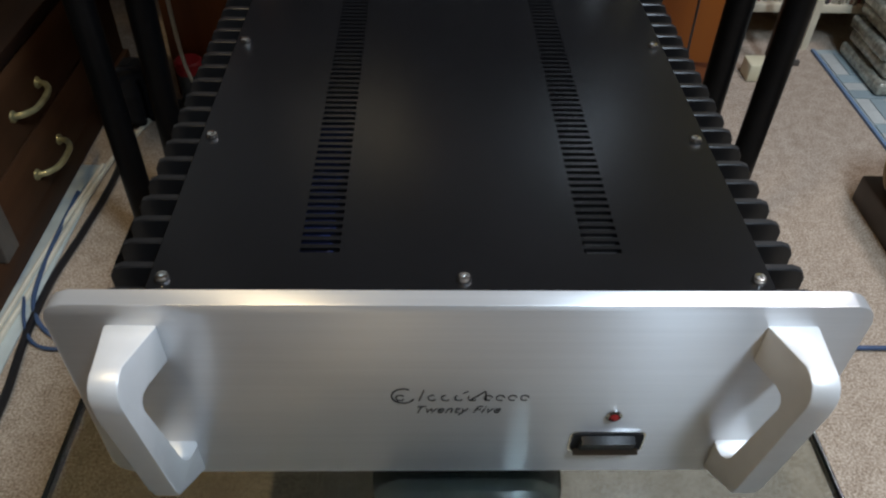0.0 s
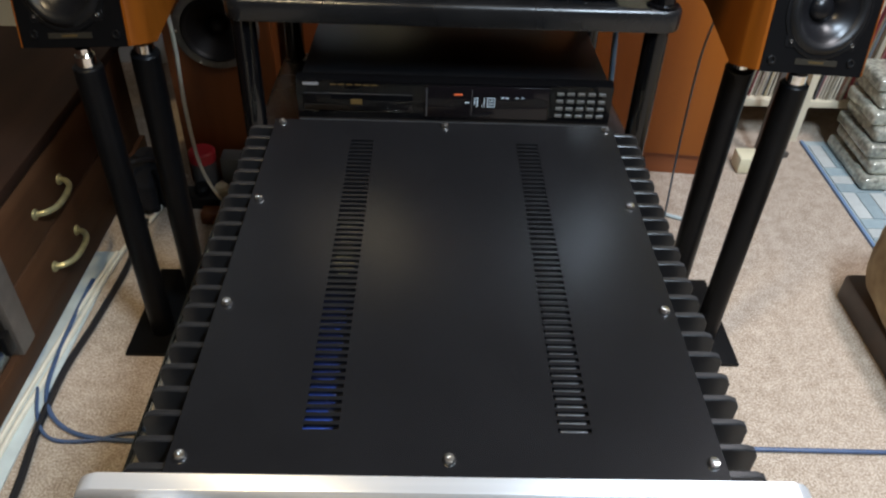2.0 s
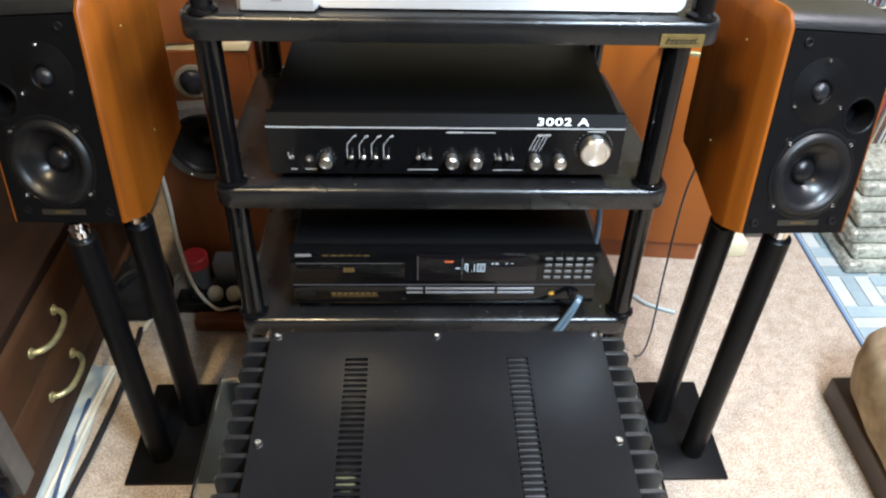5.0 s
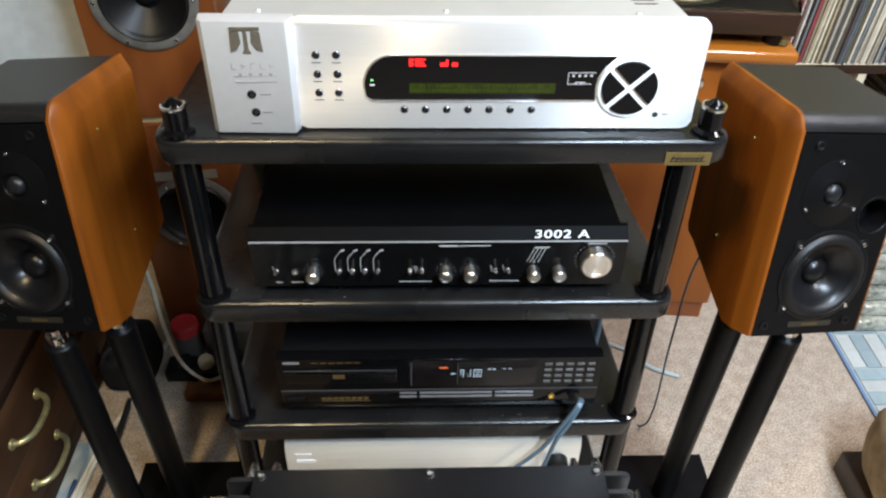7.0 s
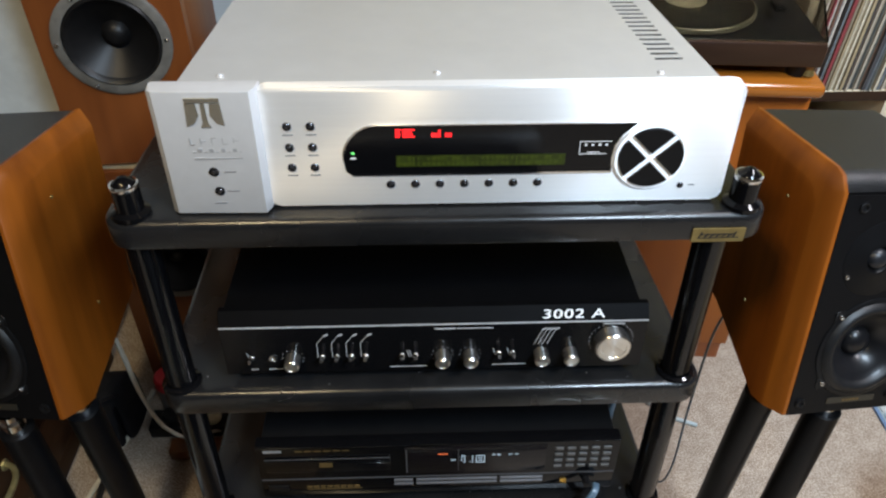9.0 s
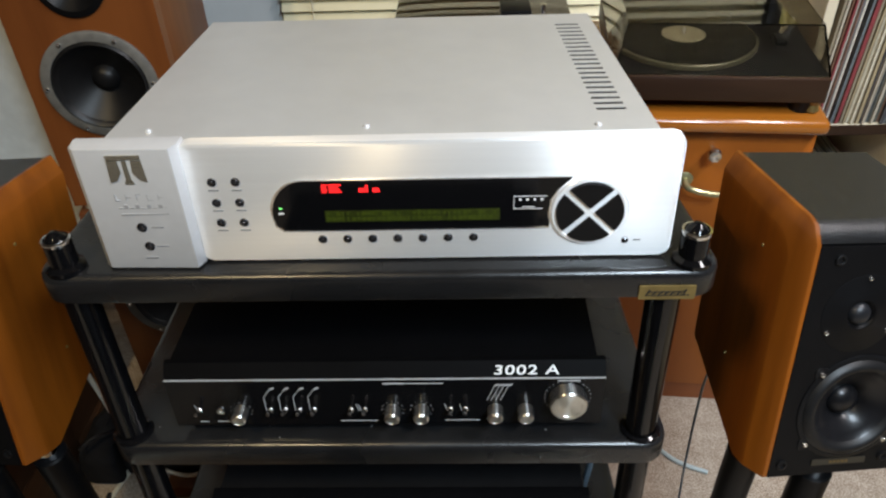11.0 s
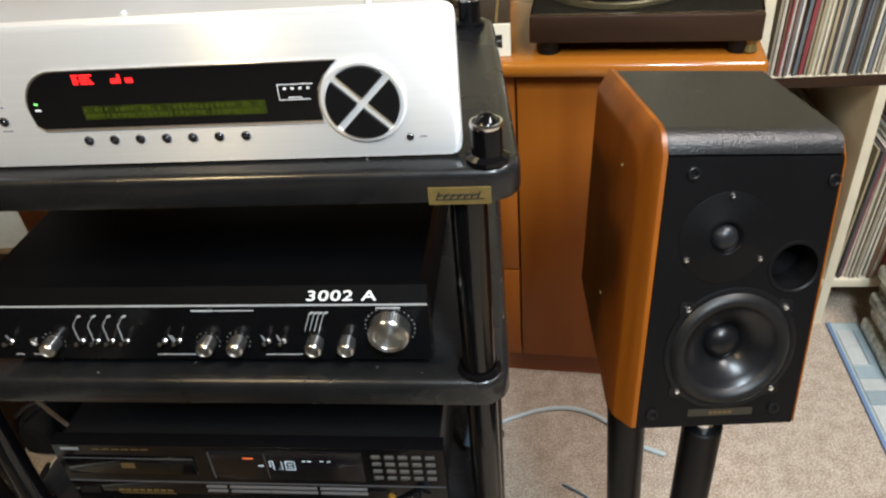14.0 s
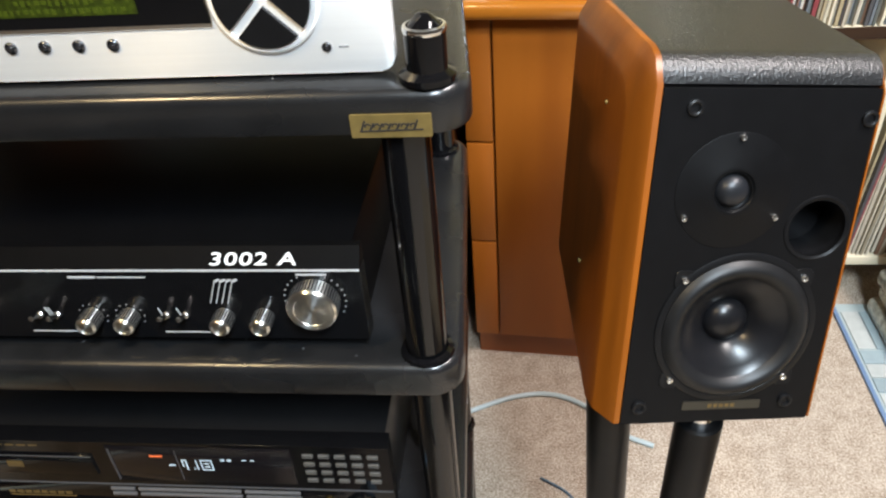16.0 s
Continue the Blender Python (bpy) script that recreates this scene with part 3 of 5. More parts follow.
    part("format_lights", bm, M["red_led"], dis, "red format lights", kind="stuff")
    bm = bmesh.new()
    add_box(bm, -0.0245, -0.0195, yd, yd + 0.0005, 0.9695 + DZ, 0.9712 + DZ)
    for k in range(4):
        add_box(bm, 0.1840 + 0.0062 * k, 0.1862 + 0.0062 * k, yd, yd + 0.0005, 0.9800 + DZ, 0.9818 + DZ)
    for a, b, c, d in ((0.1795, 0.1800, 0.9715, 0.9845), (0.1795, 0.2080, 0.9840, 0.9845), (0.1795, 0.2045, 0.9715, 0.9720)):
        add_box(bm, a, b, yd, yd + 0.0005, c + DZ, d + DZ)
    add_box(bm, 0.187, 0.198, yd, yd + 0.0005, 0.9732 + DZ, 0.9739 + DZ)
    part("window_print", bm, M["white_print"], dis, "white printed box and bars", kind="stuff")
    part("power_light", box(-0.0235, -0.0205, yd, yd + 0.0005, 0.9745 + DZ, 0.9765 + DZ), mat("green_light", (0.2, 0.9, 0.2), 0.4, emit=0.6), dis)
    # keypad
    part("keypad_ring", lathe([(ring_r, 0), (ring_r, 0.0022), (ring_r - 0.0014, 0.0032), (0.0302, 0.0032), (0.0298, 0.0022), (0, 0.0022)], front(ring_c[0], YF, ring_c[1]), 48), M["alu_light"], p, "raised round keypad bezel")
    for q in range(4):
        a0 = 90 * q + 45 + 6
        pts = []
        for i in range(13):
            a = radians(a0 + 78 * i / 12)
            pts.append((ring_c[0] + 0.0290 * math.cos(a), ring_c[1] + 0.0290 * math.sin(a)))
        mid = radians(90 * q + 90)
        pts.append((ring_c[0] + 0.0042 * math.cos(mid), ring_c[1] + 0.0042 * math.sin(mid)))
        part("keypad_key", prism(pts, "y", YF - 0.0055, YF - 0.0022, 0.0005, 1), M["black_plastic"], p, "charcoal keypad quarter")
    # round buttons
    def button(x, z, r=0.0040, y=YF):
        part("button", lathe([(r, 0), (r, 0.0010), (r * 0.72, 0.0018), (r * 0.68, 0.0006), (r * 0.45, 0.0022), (0, 0.0026)], front(x, y, z), 20), BUTTON, p)
    for k in range(7):
        button(0.0105 + 0.02240 * k, 0.9310)
    for r in range(3):
        for c in range(2):
            button(-0.0775 + 0.0203 * c + 0.0001 * r, 0.9912 - 0.0205 * r)
    button(0.2785, 0.9255, 0.0030)
    for z in (0.9525, 0.9325):
        button(-0.1445 + (0.9525 - z) * 0.1, z, 0.0046, 0.9438)
    bm = bmesh.new()
    for r in range(3):
        for c in range(2):
            x = -0.0775 + 0.0203 * c + 0.0001 * r
            add_box(bm, x - 0.0045, x + 0.0045, YF - 0.0004, YF + 0.001, 0.9912 - 0.0205 * r - 0.0088, 0.9912 - 0.0205 * r - 0.0076)
    add_box(bm, 0.286, 0.292, YF - 0.0004, YF + 0.001, 0.925, 0.9262)
    for z in (0.9525, 0.9325):
        add_box(bm, -0.136, -0.125, 0.9428, 0.944, z - 0.0005, z + 0.0006)
    add_box(bm, -0.149, -0.138, 0.9428, 0.944, 0.9195, 0.9205)
    part("button_print", bm, M["grey_print"], p, "small grey captions as bars", kind="stuff")
    # maker's mark: a shield and bars of lettering
    bm = bmesh.new()
    y0, y1 = 0.9427, 0.9446
    add_box(bm, -0.1575, -0.1285, y0, y1, 1.0195, 1.0235)
    add_prism(bm, [(-0.1575, 1.0188), (-0.1488, 1.0188), (-0.1478, 1.0075), (-0.1525, 1.0000), (-0.1588, 0.9978)], "y", y0, y1)
    add_prism(bm, [(-0.1285, 1.0188), (-0.1372, 1.0188), (-0.1382, 1.0075), (-0.1335, 1.0000), (-0.1272, 0.9978)], "y", y0, y1)
    add_prism(bm, [(-0.1448, 1.0188), (-0.1412, 1.0188), (-0.1408, 1.0010), (-0.1385, 0.9965), (-0.1475, 0.9965), (-0.1452, 1.0010)], "y", y0, y1)
    part("shield_mark", bm, mat("polished_mark", (0.45, 0.44, 0.38), 0.2, 0.9), p, "polished shield-shaped mark")
    bm = bmesh.new()
    for k in range(5):
        x = -0.1600 + 0.0093 * k
        add_box(bm, x, x + 0.0006, 0.9430, 0.9446, 0.9800, 0.9860)
        add_box(bm, x, x + 0.0045, 0.9430, 0.9446, 0.9800 + 0.003 * (k % 3), 0.9805 + 0.003 * (k % 3))
    for k in range(9):
        add_box(bm, -0.1595 + 0.005 * k, -0.1560 + 0.005 * k, 0.9430, 0.9446, 0.9722, 0.9728 + 0.003 * ((k * 7) % 2))
    add_box(bm, -0.1585, -0.1165, 0.9430, 0.9446, 0.9655, 0.9668)
    part("name_bar", bm, mat("pale_grey_print", (0.36, 0.36, 0.37), 0.45, 0.3), p, "thin grey bars of lettering", kind="stuff")
    for fx in (-0.12, 0.24):
        for fy in (1.0, 1.18):
            part("foot", lathe([(0.014, 0.9062), (0.014, 0.9105)], at(fx, fy, 0), 20), M["rubber"], p)
    return p


BUTTON = mat("smoked_chrome_button", (0.10, 0.10, 0.11), 0.18, 0.9)
tip_back(processor(), 0.953, 0.906)


# ---- integrated amplifier on the second shelf ----
def knob(name, x, y, z, r, depth, parent, label):
    bm = bmesh.new()
    n = 40
    add_lathe(bm, [(r, 0), (r, depth - 0.0015), (r - 0.0015, depth), (r * 0.72, depth), (r * 0.70, depth - 0.0006), (0, depth - 0.0006)], front(x, y, z), n)
    k = part(name, bm, KNOB, parent, label)
    grip = bmesh.new()
    count = 24 if r < 0.012 else 48
    for i in range(count):
        a = 2 * math.pi * i / count
        add_lathe(grip, [(0.0006, 0.0010), (0.0006, depth - 0.0024)], pose(x + r * math.cos(a), y, z + r * math.sin(a), 90, 0, 0), 5)
    part("knob_fluting", grip, KNOB_DARK, k, "dark fluted grip", kind="stuff")
    return k


def spun_mat(name, colour, rough):
    """Turned metal, whose fine grooves run round the y axis of each part."""
    m = mat(name, colour, rough, 1.0, 0.05, 90)
    nodes, links = m.node_tree.nodes, m.node_tree.links
    tan = nodes.new("ShaderNodeTangent")
    tan.direction_type, tan.axis = "RADIAL", "Y"
    b = nodes["Principled BSDF"]
    b.inputs["Anisotropic"].default_value, b.inputs["Anisotropic Rotation"].default_value = 0.85, 0.25
    links.new(tan.outputs["Tangent"], b.inputs["Tangent"])
    return m


KNOB_DARK = mat("dark_fluting", (0.06, 0.06, 0.06), 0.35, 0.7)
KNOB = spun_mat("turned_aluminium_knob", (0.90, 0.89, 0.86), 0.30)


CASE = mat("matt_black_sheet", (0.0022, 0.0022, 0.0026), 0.46, 0.0, 0.15, 80, bump=0.05, bscale=700, spec=0.05)
STRIPE = mat("satin_black_panel", (0.004, 0.004, 0.0045), 0.17, 0.0, 0.1, 60, spec=0.2)


def integrated():
    YF, zb, zl = 0.940, 0.6900, 0.7585
    a = thing("integrated_amplifier", at(0.047, 1.1, 0.677), "black slim integrated amplifier with silver knobs", "amplifier")
    part("case", box(-0.172, 0.270, 0.957, 1.255, 0.688, 0.7715, 0.0012), CASE, a, "black metal case")
    part("front_panel", box(-0.1765, 0.2775, YF, 0.9565, zb, zl - 0.0002, 0.0006, 1), STRIPE, a, "glossy black front panel")
    part("upper_strip", prism([(YF + 0.0005, zl), (0.951, 0.7725), (0.957, 0.7725), (0.957, zl)], "x", -0.1765, 0.2775, 0.0004, 1), CASE, a, "matt black sloped strip above the line")
    part("trim_line", box(-0.1760, 0.2770, YF - 0.0006, YF + 0.001, zl - 0.0013, zl - 0.0002), M["dim_print"], a, "thin white line")
    slope = math.degrees(math.atan2(0.7725 - zl, 0.011))
    lettering("model_name", "3002 A", 0.0135, pose(0.1630, YF + 0.0002, zl + 0.0008, slope, 0, 0) @ Matrix.Diagonal((1.55, 1.0, 1, 1)), M["white_print"], a, "white printed model number", 0.10, 0.00012, 1.1)
    zk = 0.7135
    for x in (-0.1030, 0.0580, 0.0885, 0.1655, 0.1970):
        knob("knob", x, YF, zk, 0.0078, 0.016, a, "small silver knob")
    k = knob("volume_knob", 0.2400, YF, 0.7305, 0.0190, 0.015, a, "large silver volume knob")
    # scale dots round the knobs
    bm = bmesh.new()
    for x in (-0.1030, 0.0580, 0.0885):
        for i in range(9):
            an = radians(-30 + 240 * i / 8)
            add_box(bm, x + 0.0115 * math.cos(an) - 0.0005, x + 0.0115 * math.cos(an) + 0.0005, YF - 0.0005, YF + 0.001, zk + 0.0115 * math.sin(an) - 0.0005, zk + 0.0115 * math.sin(an) + 0.0005)
    for i in range(19):
        an = radians(-30 + 240 * i / 18)
        add_box(bm, 0.2400 + 0.0235 * math.cos(an) - 0.0006, 0.2400 + 0.0235 * math.cos(an) + 0.0006, YF - 0.0005, YF + 0.001, 0.7305 + 0.0235 * math.sin(an) - 0.0006, 0.7305 + 0.0235 * math.sin(an) + 0.0006)
    part("knob_scales", bm, M["grey_print"], a, "white dots round the knobs", kind="stuff")
    # toggles with printed leader lines
    toggles = (-0.1470, -0.0710, -0.0555, -0.0400, -0.0245, 0.0145, 0.0290, 0.1190, 0.1345)
    for x in toggles:
        part("toggle", lathe([(0.0030, 0), (0.0030, 0.003), (0.0016, 0.004), (0.0022, 0.012), (0.0020, 0.0145), (0, 0.015)], pose(x, YF, zk + 0.001, 65, 0, 0), 14), M["steel"], a, "small silver toggle")
    part("headphone_socket", lathe([(0.0045, 0), (0.0045, 0.0018), (0.0028, 0.0022), (0.0026, 0.0004), (0, 0.0004)], front(-0.1245, YF, zk), 18), M["steel"], a)
    bm = bmesh.new()
    for i, x in enumerate(toggles[1:5]):
        add_stroke(bm, x - 0.005, zk, x - 0.005, zk + 0.020, 0.00065, YF - 0.0005, YF + 0.001)
        add_stroke(bm, x - 0.005, zk + 0.020, x + 0.003, zk + 0.031, 0.00065, YF - 0.0005, YF + 0.001)
        add_stroke(bm, x + 0.003, zk + 0.031, x + 0.0075, zk + 0.033, 0.0020, YF - 0.0005, YF + 0.001)
    for i in range(4):
        add_stroke(bm, 0.1570 + 0.0046 * i, zk + 0.013, 0.1650 + 0.0046 * i, zk + 0.034, 0.00065, YF - 0.0005, YF + 0.001)
        add_stroke(bm, 0.1650 + 0.0046 * i, zk + 0.034, 0.1690 + 0.0046 * i, zk + 0.036, 0.0018, YF - 0.0005, YF + 0.001)
    for x0, x1 in ((-0.1500, -0.1420), (-0.1310, -0.1160), (0.0010, 0.0410), (0.1130, 0.1500)):
        add_box(bm, x0, x1, YF - 0.0005, YF + 0.001, 0.6965, 0.6973)
    for x in (0.0215, 0.0240, -0.1500, 0.1150, 0.1300):
        add_stroke(bm, x - 0.002, zk + 0.008, x + 0.001, zk - 0.002, 0.0006, YF - 0.0005, YF + 0.001)
    add_box(bm, 0.0500, 0.0720, YF - 0.0005, YF + 0.001, 0.7508, 0.7526)
    add_box(bm, 0.0735, 0.1120, YF - 0.0005, YF + 0.001, 0.7512, 0.7521)
    add_box(bm, 0.2290, 0.2520, YF - 0.0005, YF + 0.001, 0.7535, 0.7547)
    part("panel_print", bm, M["dim_print"], a, "white leader lines and caption bars", kind="stuff")
    for fx in (-0.14, 0.235):
        for fy in (0.98, 1.22):
            part("foot", lathe([(0.013, 0.6772), (0.014, 0.689)], at(fx, fy, 0), 18), M["rubber"], a)
    return a


tip_back(integrated(), 0.953, 0.677)


# ---- disc player on the third shelf ----
def disc_player():
    YF, z0, z1 = 0.930, 0.4640, 0.5640
    d = thing("disc_player", at(0.055, 1.08, 0.446), "black compact disc player with lit display", "disc player")
    part("case", box(-0.162, 0.272, 0.938, 1.215, 0.456, 0.5600, 0.0015), M["black_plastic"], d, "black metal case")
    zm = 0.4985
    part("upper_panel", prism([(YF + 0.004, zm + 0.0008), (YF, zm + 0.003), (YF, z1 - 0.004), (YF + 0.008, z1), (0.945, z1), (0.945, zm + 0.0008)], "x", -0.167, 0.2765), M["black_gloss"], d, "gloss black upper front")
    part("lower_panel", box(-0.167, 0.2765, YF + 0.002, 0.945, z0, zm, 0.001), M["black_gloss"], d, "gloss black lower front")
    part("bright_line", box(-0.166, 0.2755, YF - 0.0004, YF + 0.004, zm + 0.0006, zm + 0.0016), M["faint_line"], d)
    y0, y1 = YF - 0.0006, YF + 0.001
    part("tray", box(-0.158, -0.005, YF - 0.0022, YF + 0.002, 0.5150, 0.5420, 0.001), M["black_gloss"], d, "disc tray front")
    part("tray_line", box(-0.158, -0.005, YF - 0.0028, YF - 0.002, 0.5412, 0.5418), M["faint_line"], d)
    part("display_window", box(0.012, 0.187, YF - 0.0012, YF + 0.002, 0.5075, 0.5560, 0.0008), mat("display_smoke", (0.006, 0.005, 0.006), 0.10, spec=0.3), d, "dark display window")
    yd = YF - 0.0017
    bm = bmesh.new()
    for a, b, c, e in ((0.014, 0.0155, 0.510, 0.553), (0.0780, 0.0788, 0.512, 0.552)):
        add_box(bm, a, b, yd, yd + 0.0006, c, e)
    part("window_print", bm, M["faint_line"], d, kind="stuff")
    bm = bmesh.new()
    for a, b, c, e in ((0.0820, 0.0832, 0.5300, 0.5400), (0.0820, 0.0870, 0.5390, 0.5400), (0.0855, 0.0868, 0.5260, 0.5385), (0.0925, 0.0932, 0.5262, 0.5290),
                       (0.0955, 0.0965, 0.5262, 0.5395), (0.1000, 0.1110, 0.5390, 0.5400), (0.1000, 0.1110, 0.5260, 0.5270), (0.1000, 0.1010, 0.5270, 0.5390), (0.1100, 0.1110, 0.5270, 0.5390),
                       (0.1030, 0.1080, 0.5300, 0.5312), (0.1030, 0.1080, 0.5345, 0.5357), (0.1200, 0.1235, 0.5395, 0.5415), (0.1260, 0.1300, 0.5395, 0.5415),
                       (0.1400, 0.1440, 0.5405, 0.5413), (0.1480, 0.1520, 0.5405, 0.5413), (0.0690, 0.0750, 0.5315, 0.5328)):
        add_box(bm, a, b, yd, yd + 0.0006, c, e)
    part("digits", bm, M["white_led"], d, "bluish white lit digits", kind="stuff")
    part("track_light", box(0.053, 0.065, yd, yd + 0.0006, 0.5430, 0.5448), M["orange_led"], d, "small orange lit bar")
    bm = bmesh.new()
    for r in range(4):
        for c in range(5):
            x, z = 0.1975 + 0.0148 * c, 0.5485 - 0.0112 * r
            add_box(bm, x, x + 0.0100, YF - 0.0022, YF + 0.001, z - 0.0022, z + 0.0022, 0.0006, 1)
    part("number_keys", bm, mat("grey_keys", (0.06, 0.058, 0.055), 0.4), d, "four rows of small grey keys", kind="stuff")
    bm = bmesh.new()
    for a, b in ((-0.002, 0.022), (0.026, 0.128), (0.132, 0.186)):
        for z in (0.4845, 0.4920):
            add_box(bm, a, b, YF - 0.0004, YF + 0.003, z - 0.0016, z + 0.0016, 0.0005, 1)
    part("transport_keys", bm, mat("silver_keys", (0.15, 0.15, 0.16), 0.35, 0.5), d, "long silver transport keys", kind="stuff")
    bm = bmesh.new()
    add_box(bm, -0.1580, -0.1360, y0, y1, 0.5525, 0.5565)
    part("maker_bar", bm, M["grey_print"], d, "grey bar of lettering")
    bm = bmesh.new()
    for k in range(6):
        add_box(bm, -0.1200 + 0.0115 * k, -0.1115 + 0.0115 * k, y0, y1, 0.5535, 0.5548)
    for k in range(8):
        add_box(bm, -0.1120 + 0.0085 * k, -0.1055 + 0.0085 * k, YF + 0.0012, YF + 0.003, 0.4800, 0.4835)
    add_box(bm, -0.1120, -0.0430, YF + 0.0012, YF + 0.003, 0.4765, 0.4775)
    part("gold_caption", bm, M["gold_print"], d, "gold bars of lettering", kind="stuff")
    part("disc_mark", prism(rrect(-0.092, -0.076, 0.5255, 0.5335, 0.001), "y", YF - 0.0026, YF - 0.002), M["gold_print"], d)
    part("power_key", box(-0.160, -0.135, YF, YF + 0.004, 0.4760, 0.4860, 0.001), M["black_plastic"], d)
    part("headphone_socket", lathe([(0.0050, 0), (0.0048, 0.0025), (0.0032, 0.0028), (0.003, 0.0005), (0, 0.0005)], front(0.2130, YF + 0.002, 0.4830), 18), mat("gold_socket", (0.6, 0.42, 0.14), 0.25, 1.0), d)
    part("level_knob", lathe([(0.0050, 0), (0.0045, 0.010), (0, 0.0102)], front(0.2420, YF + 0.002, 0.4830), 18), M["black_plastic"], d)
    for fx in (-0.13, 0.24):
        for fy in (0.96, 1.19):
            part("foot", lathe([(0.017, 0.4462), (0.018, 0.4575)], at(fx, fy, 0), 20), M["rubber"], d)
    return d


tip_back(disc_player(), 0.945, 0.446)

# ---- silver receiver on the lowest shelf ----
rec = thing("receiver", at(0.05, 1.05, 0.211), "champagne silver receiver half hidden behind the amplifier", "receiver")
part("case", box(-0.168, 0.262, 0.930, 1.250, 0.222, 0.396, 0.0015), M["black_plastic"], rec, "dark metal case")
part("front_panel", prism([(0.920, 0.2235), (0.908, 0.2255), (0.908, 0.385), (0.914, 0.396), (0.930, 0.402), (0.936, 0.402), (0.936, 0.2235)], "x", -0.172, 0.2665, 0.001), mat("champagne_aluminium", (0.80, 0.78, 0.72), 0.34, 0.6, 0.04, 60, (0.3, 30, 30), 0.06, 60), rec, "champagne silver front panel")
bm = bmesh.new()
for k, (a, b) in enumerate(((-0.158, -0.153), (-0.151, -0.146), (-0.144, -0.134))):
    add_box(bm, a, b, 0.9070, 0.9085, 0.3720, 0.3765)
add_box(bm, -0.156, -0.130, 0.9070, 0.9085, 0.3560, 0.3620)
part("name_bar", bm, M["white_print"], rec, kind="stuff")
part("knob", lathe([(0.017, 0), (0.017, 0.014), (0.015, 0.016), (0, 0.016)], front(0.232, 0.908, 0.352), 28), M["black_plastic"], rec, "dark volume knob")
for fx in (-0.13, 0.22):
    for fy in (0.95, 1.22):
        part("foot", lathe([(0.016, 0.2112), (0.017, 0.2235)], at(fx, fy, 0), 18), M["rubber"], rec)
tip_back(rec, 0.945, 0.211)


# ---- bookshelf loudspeakers on their stands ----
SPK_W, SPK_ZB, SPK_ZT, SPK_D, SPK_ZR, SPK_ZQ = 0.0865, -0.0880, 0.2180, 0.174, 0.006, 0.247


def speaker_pose(mirror):
    if mirror:
        return pose(-0.489, 1.0055, 0.661) @ pose(0, 0, 0, 0, 0, -12.0) @ pose(0, 0, 0, -16.2, 0, 0) @ pose(0, 0, 0, 0, -7.5, 0)
    return pose(0.566, 0.985, 0.661) @ pose(0, 0, 0, 0, 0, 11.4) @ pose(0, 0, 0, -15.5, 0, 0) @ pose(0, 0, 0, 0, 7.0, 0)


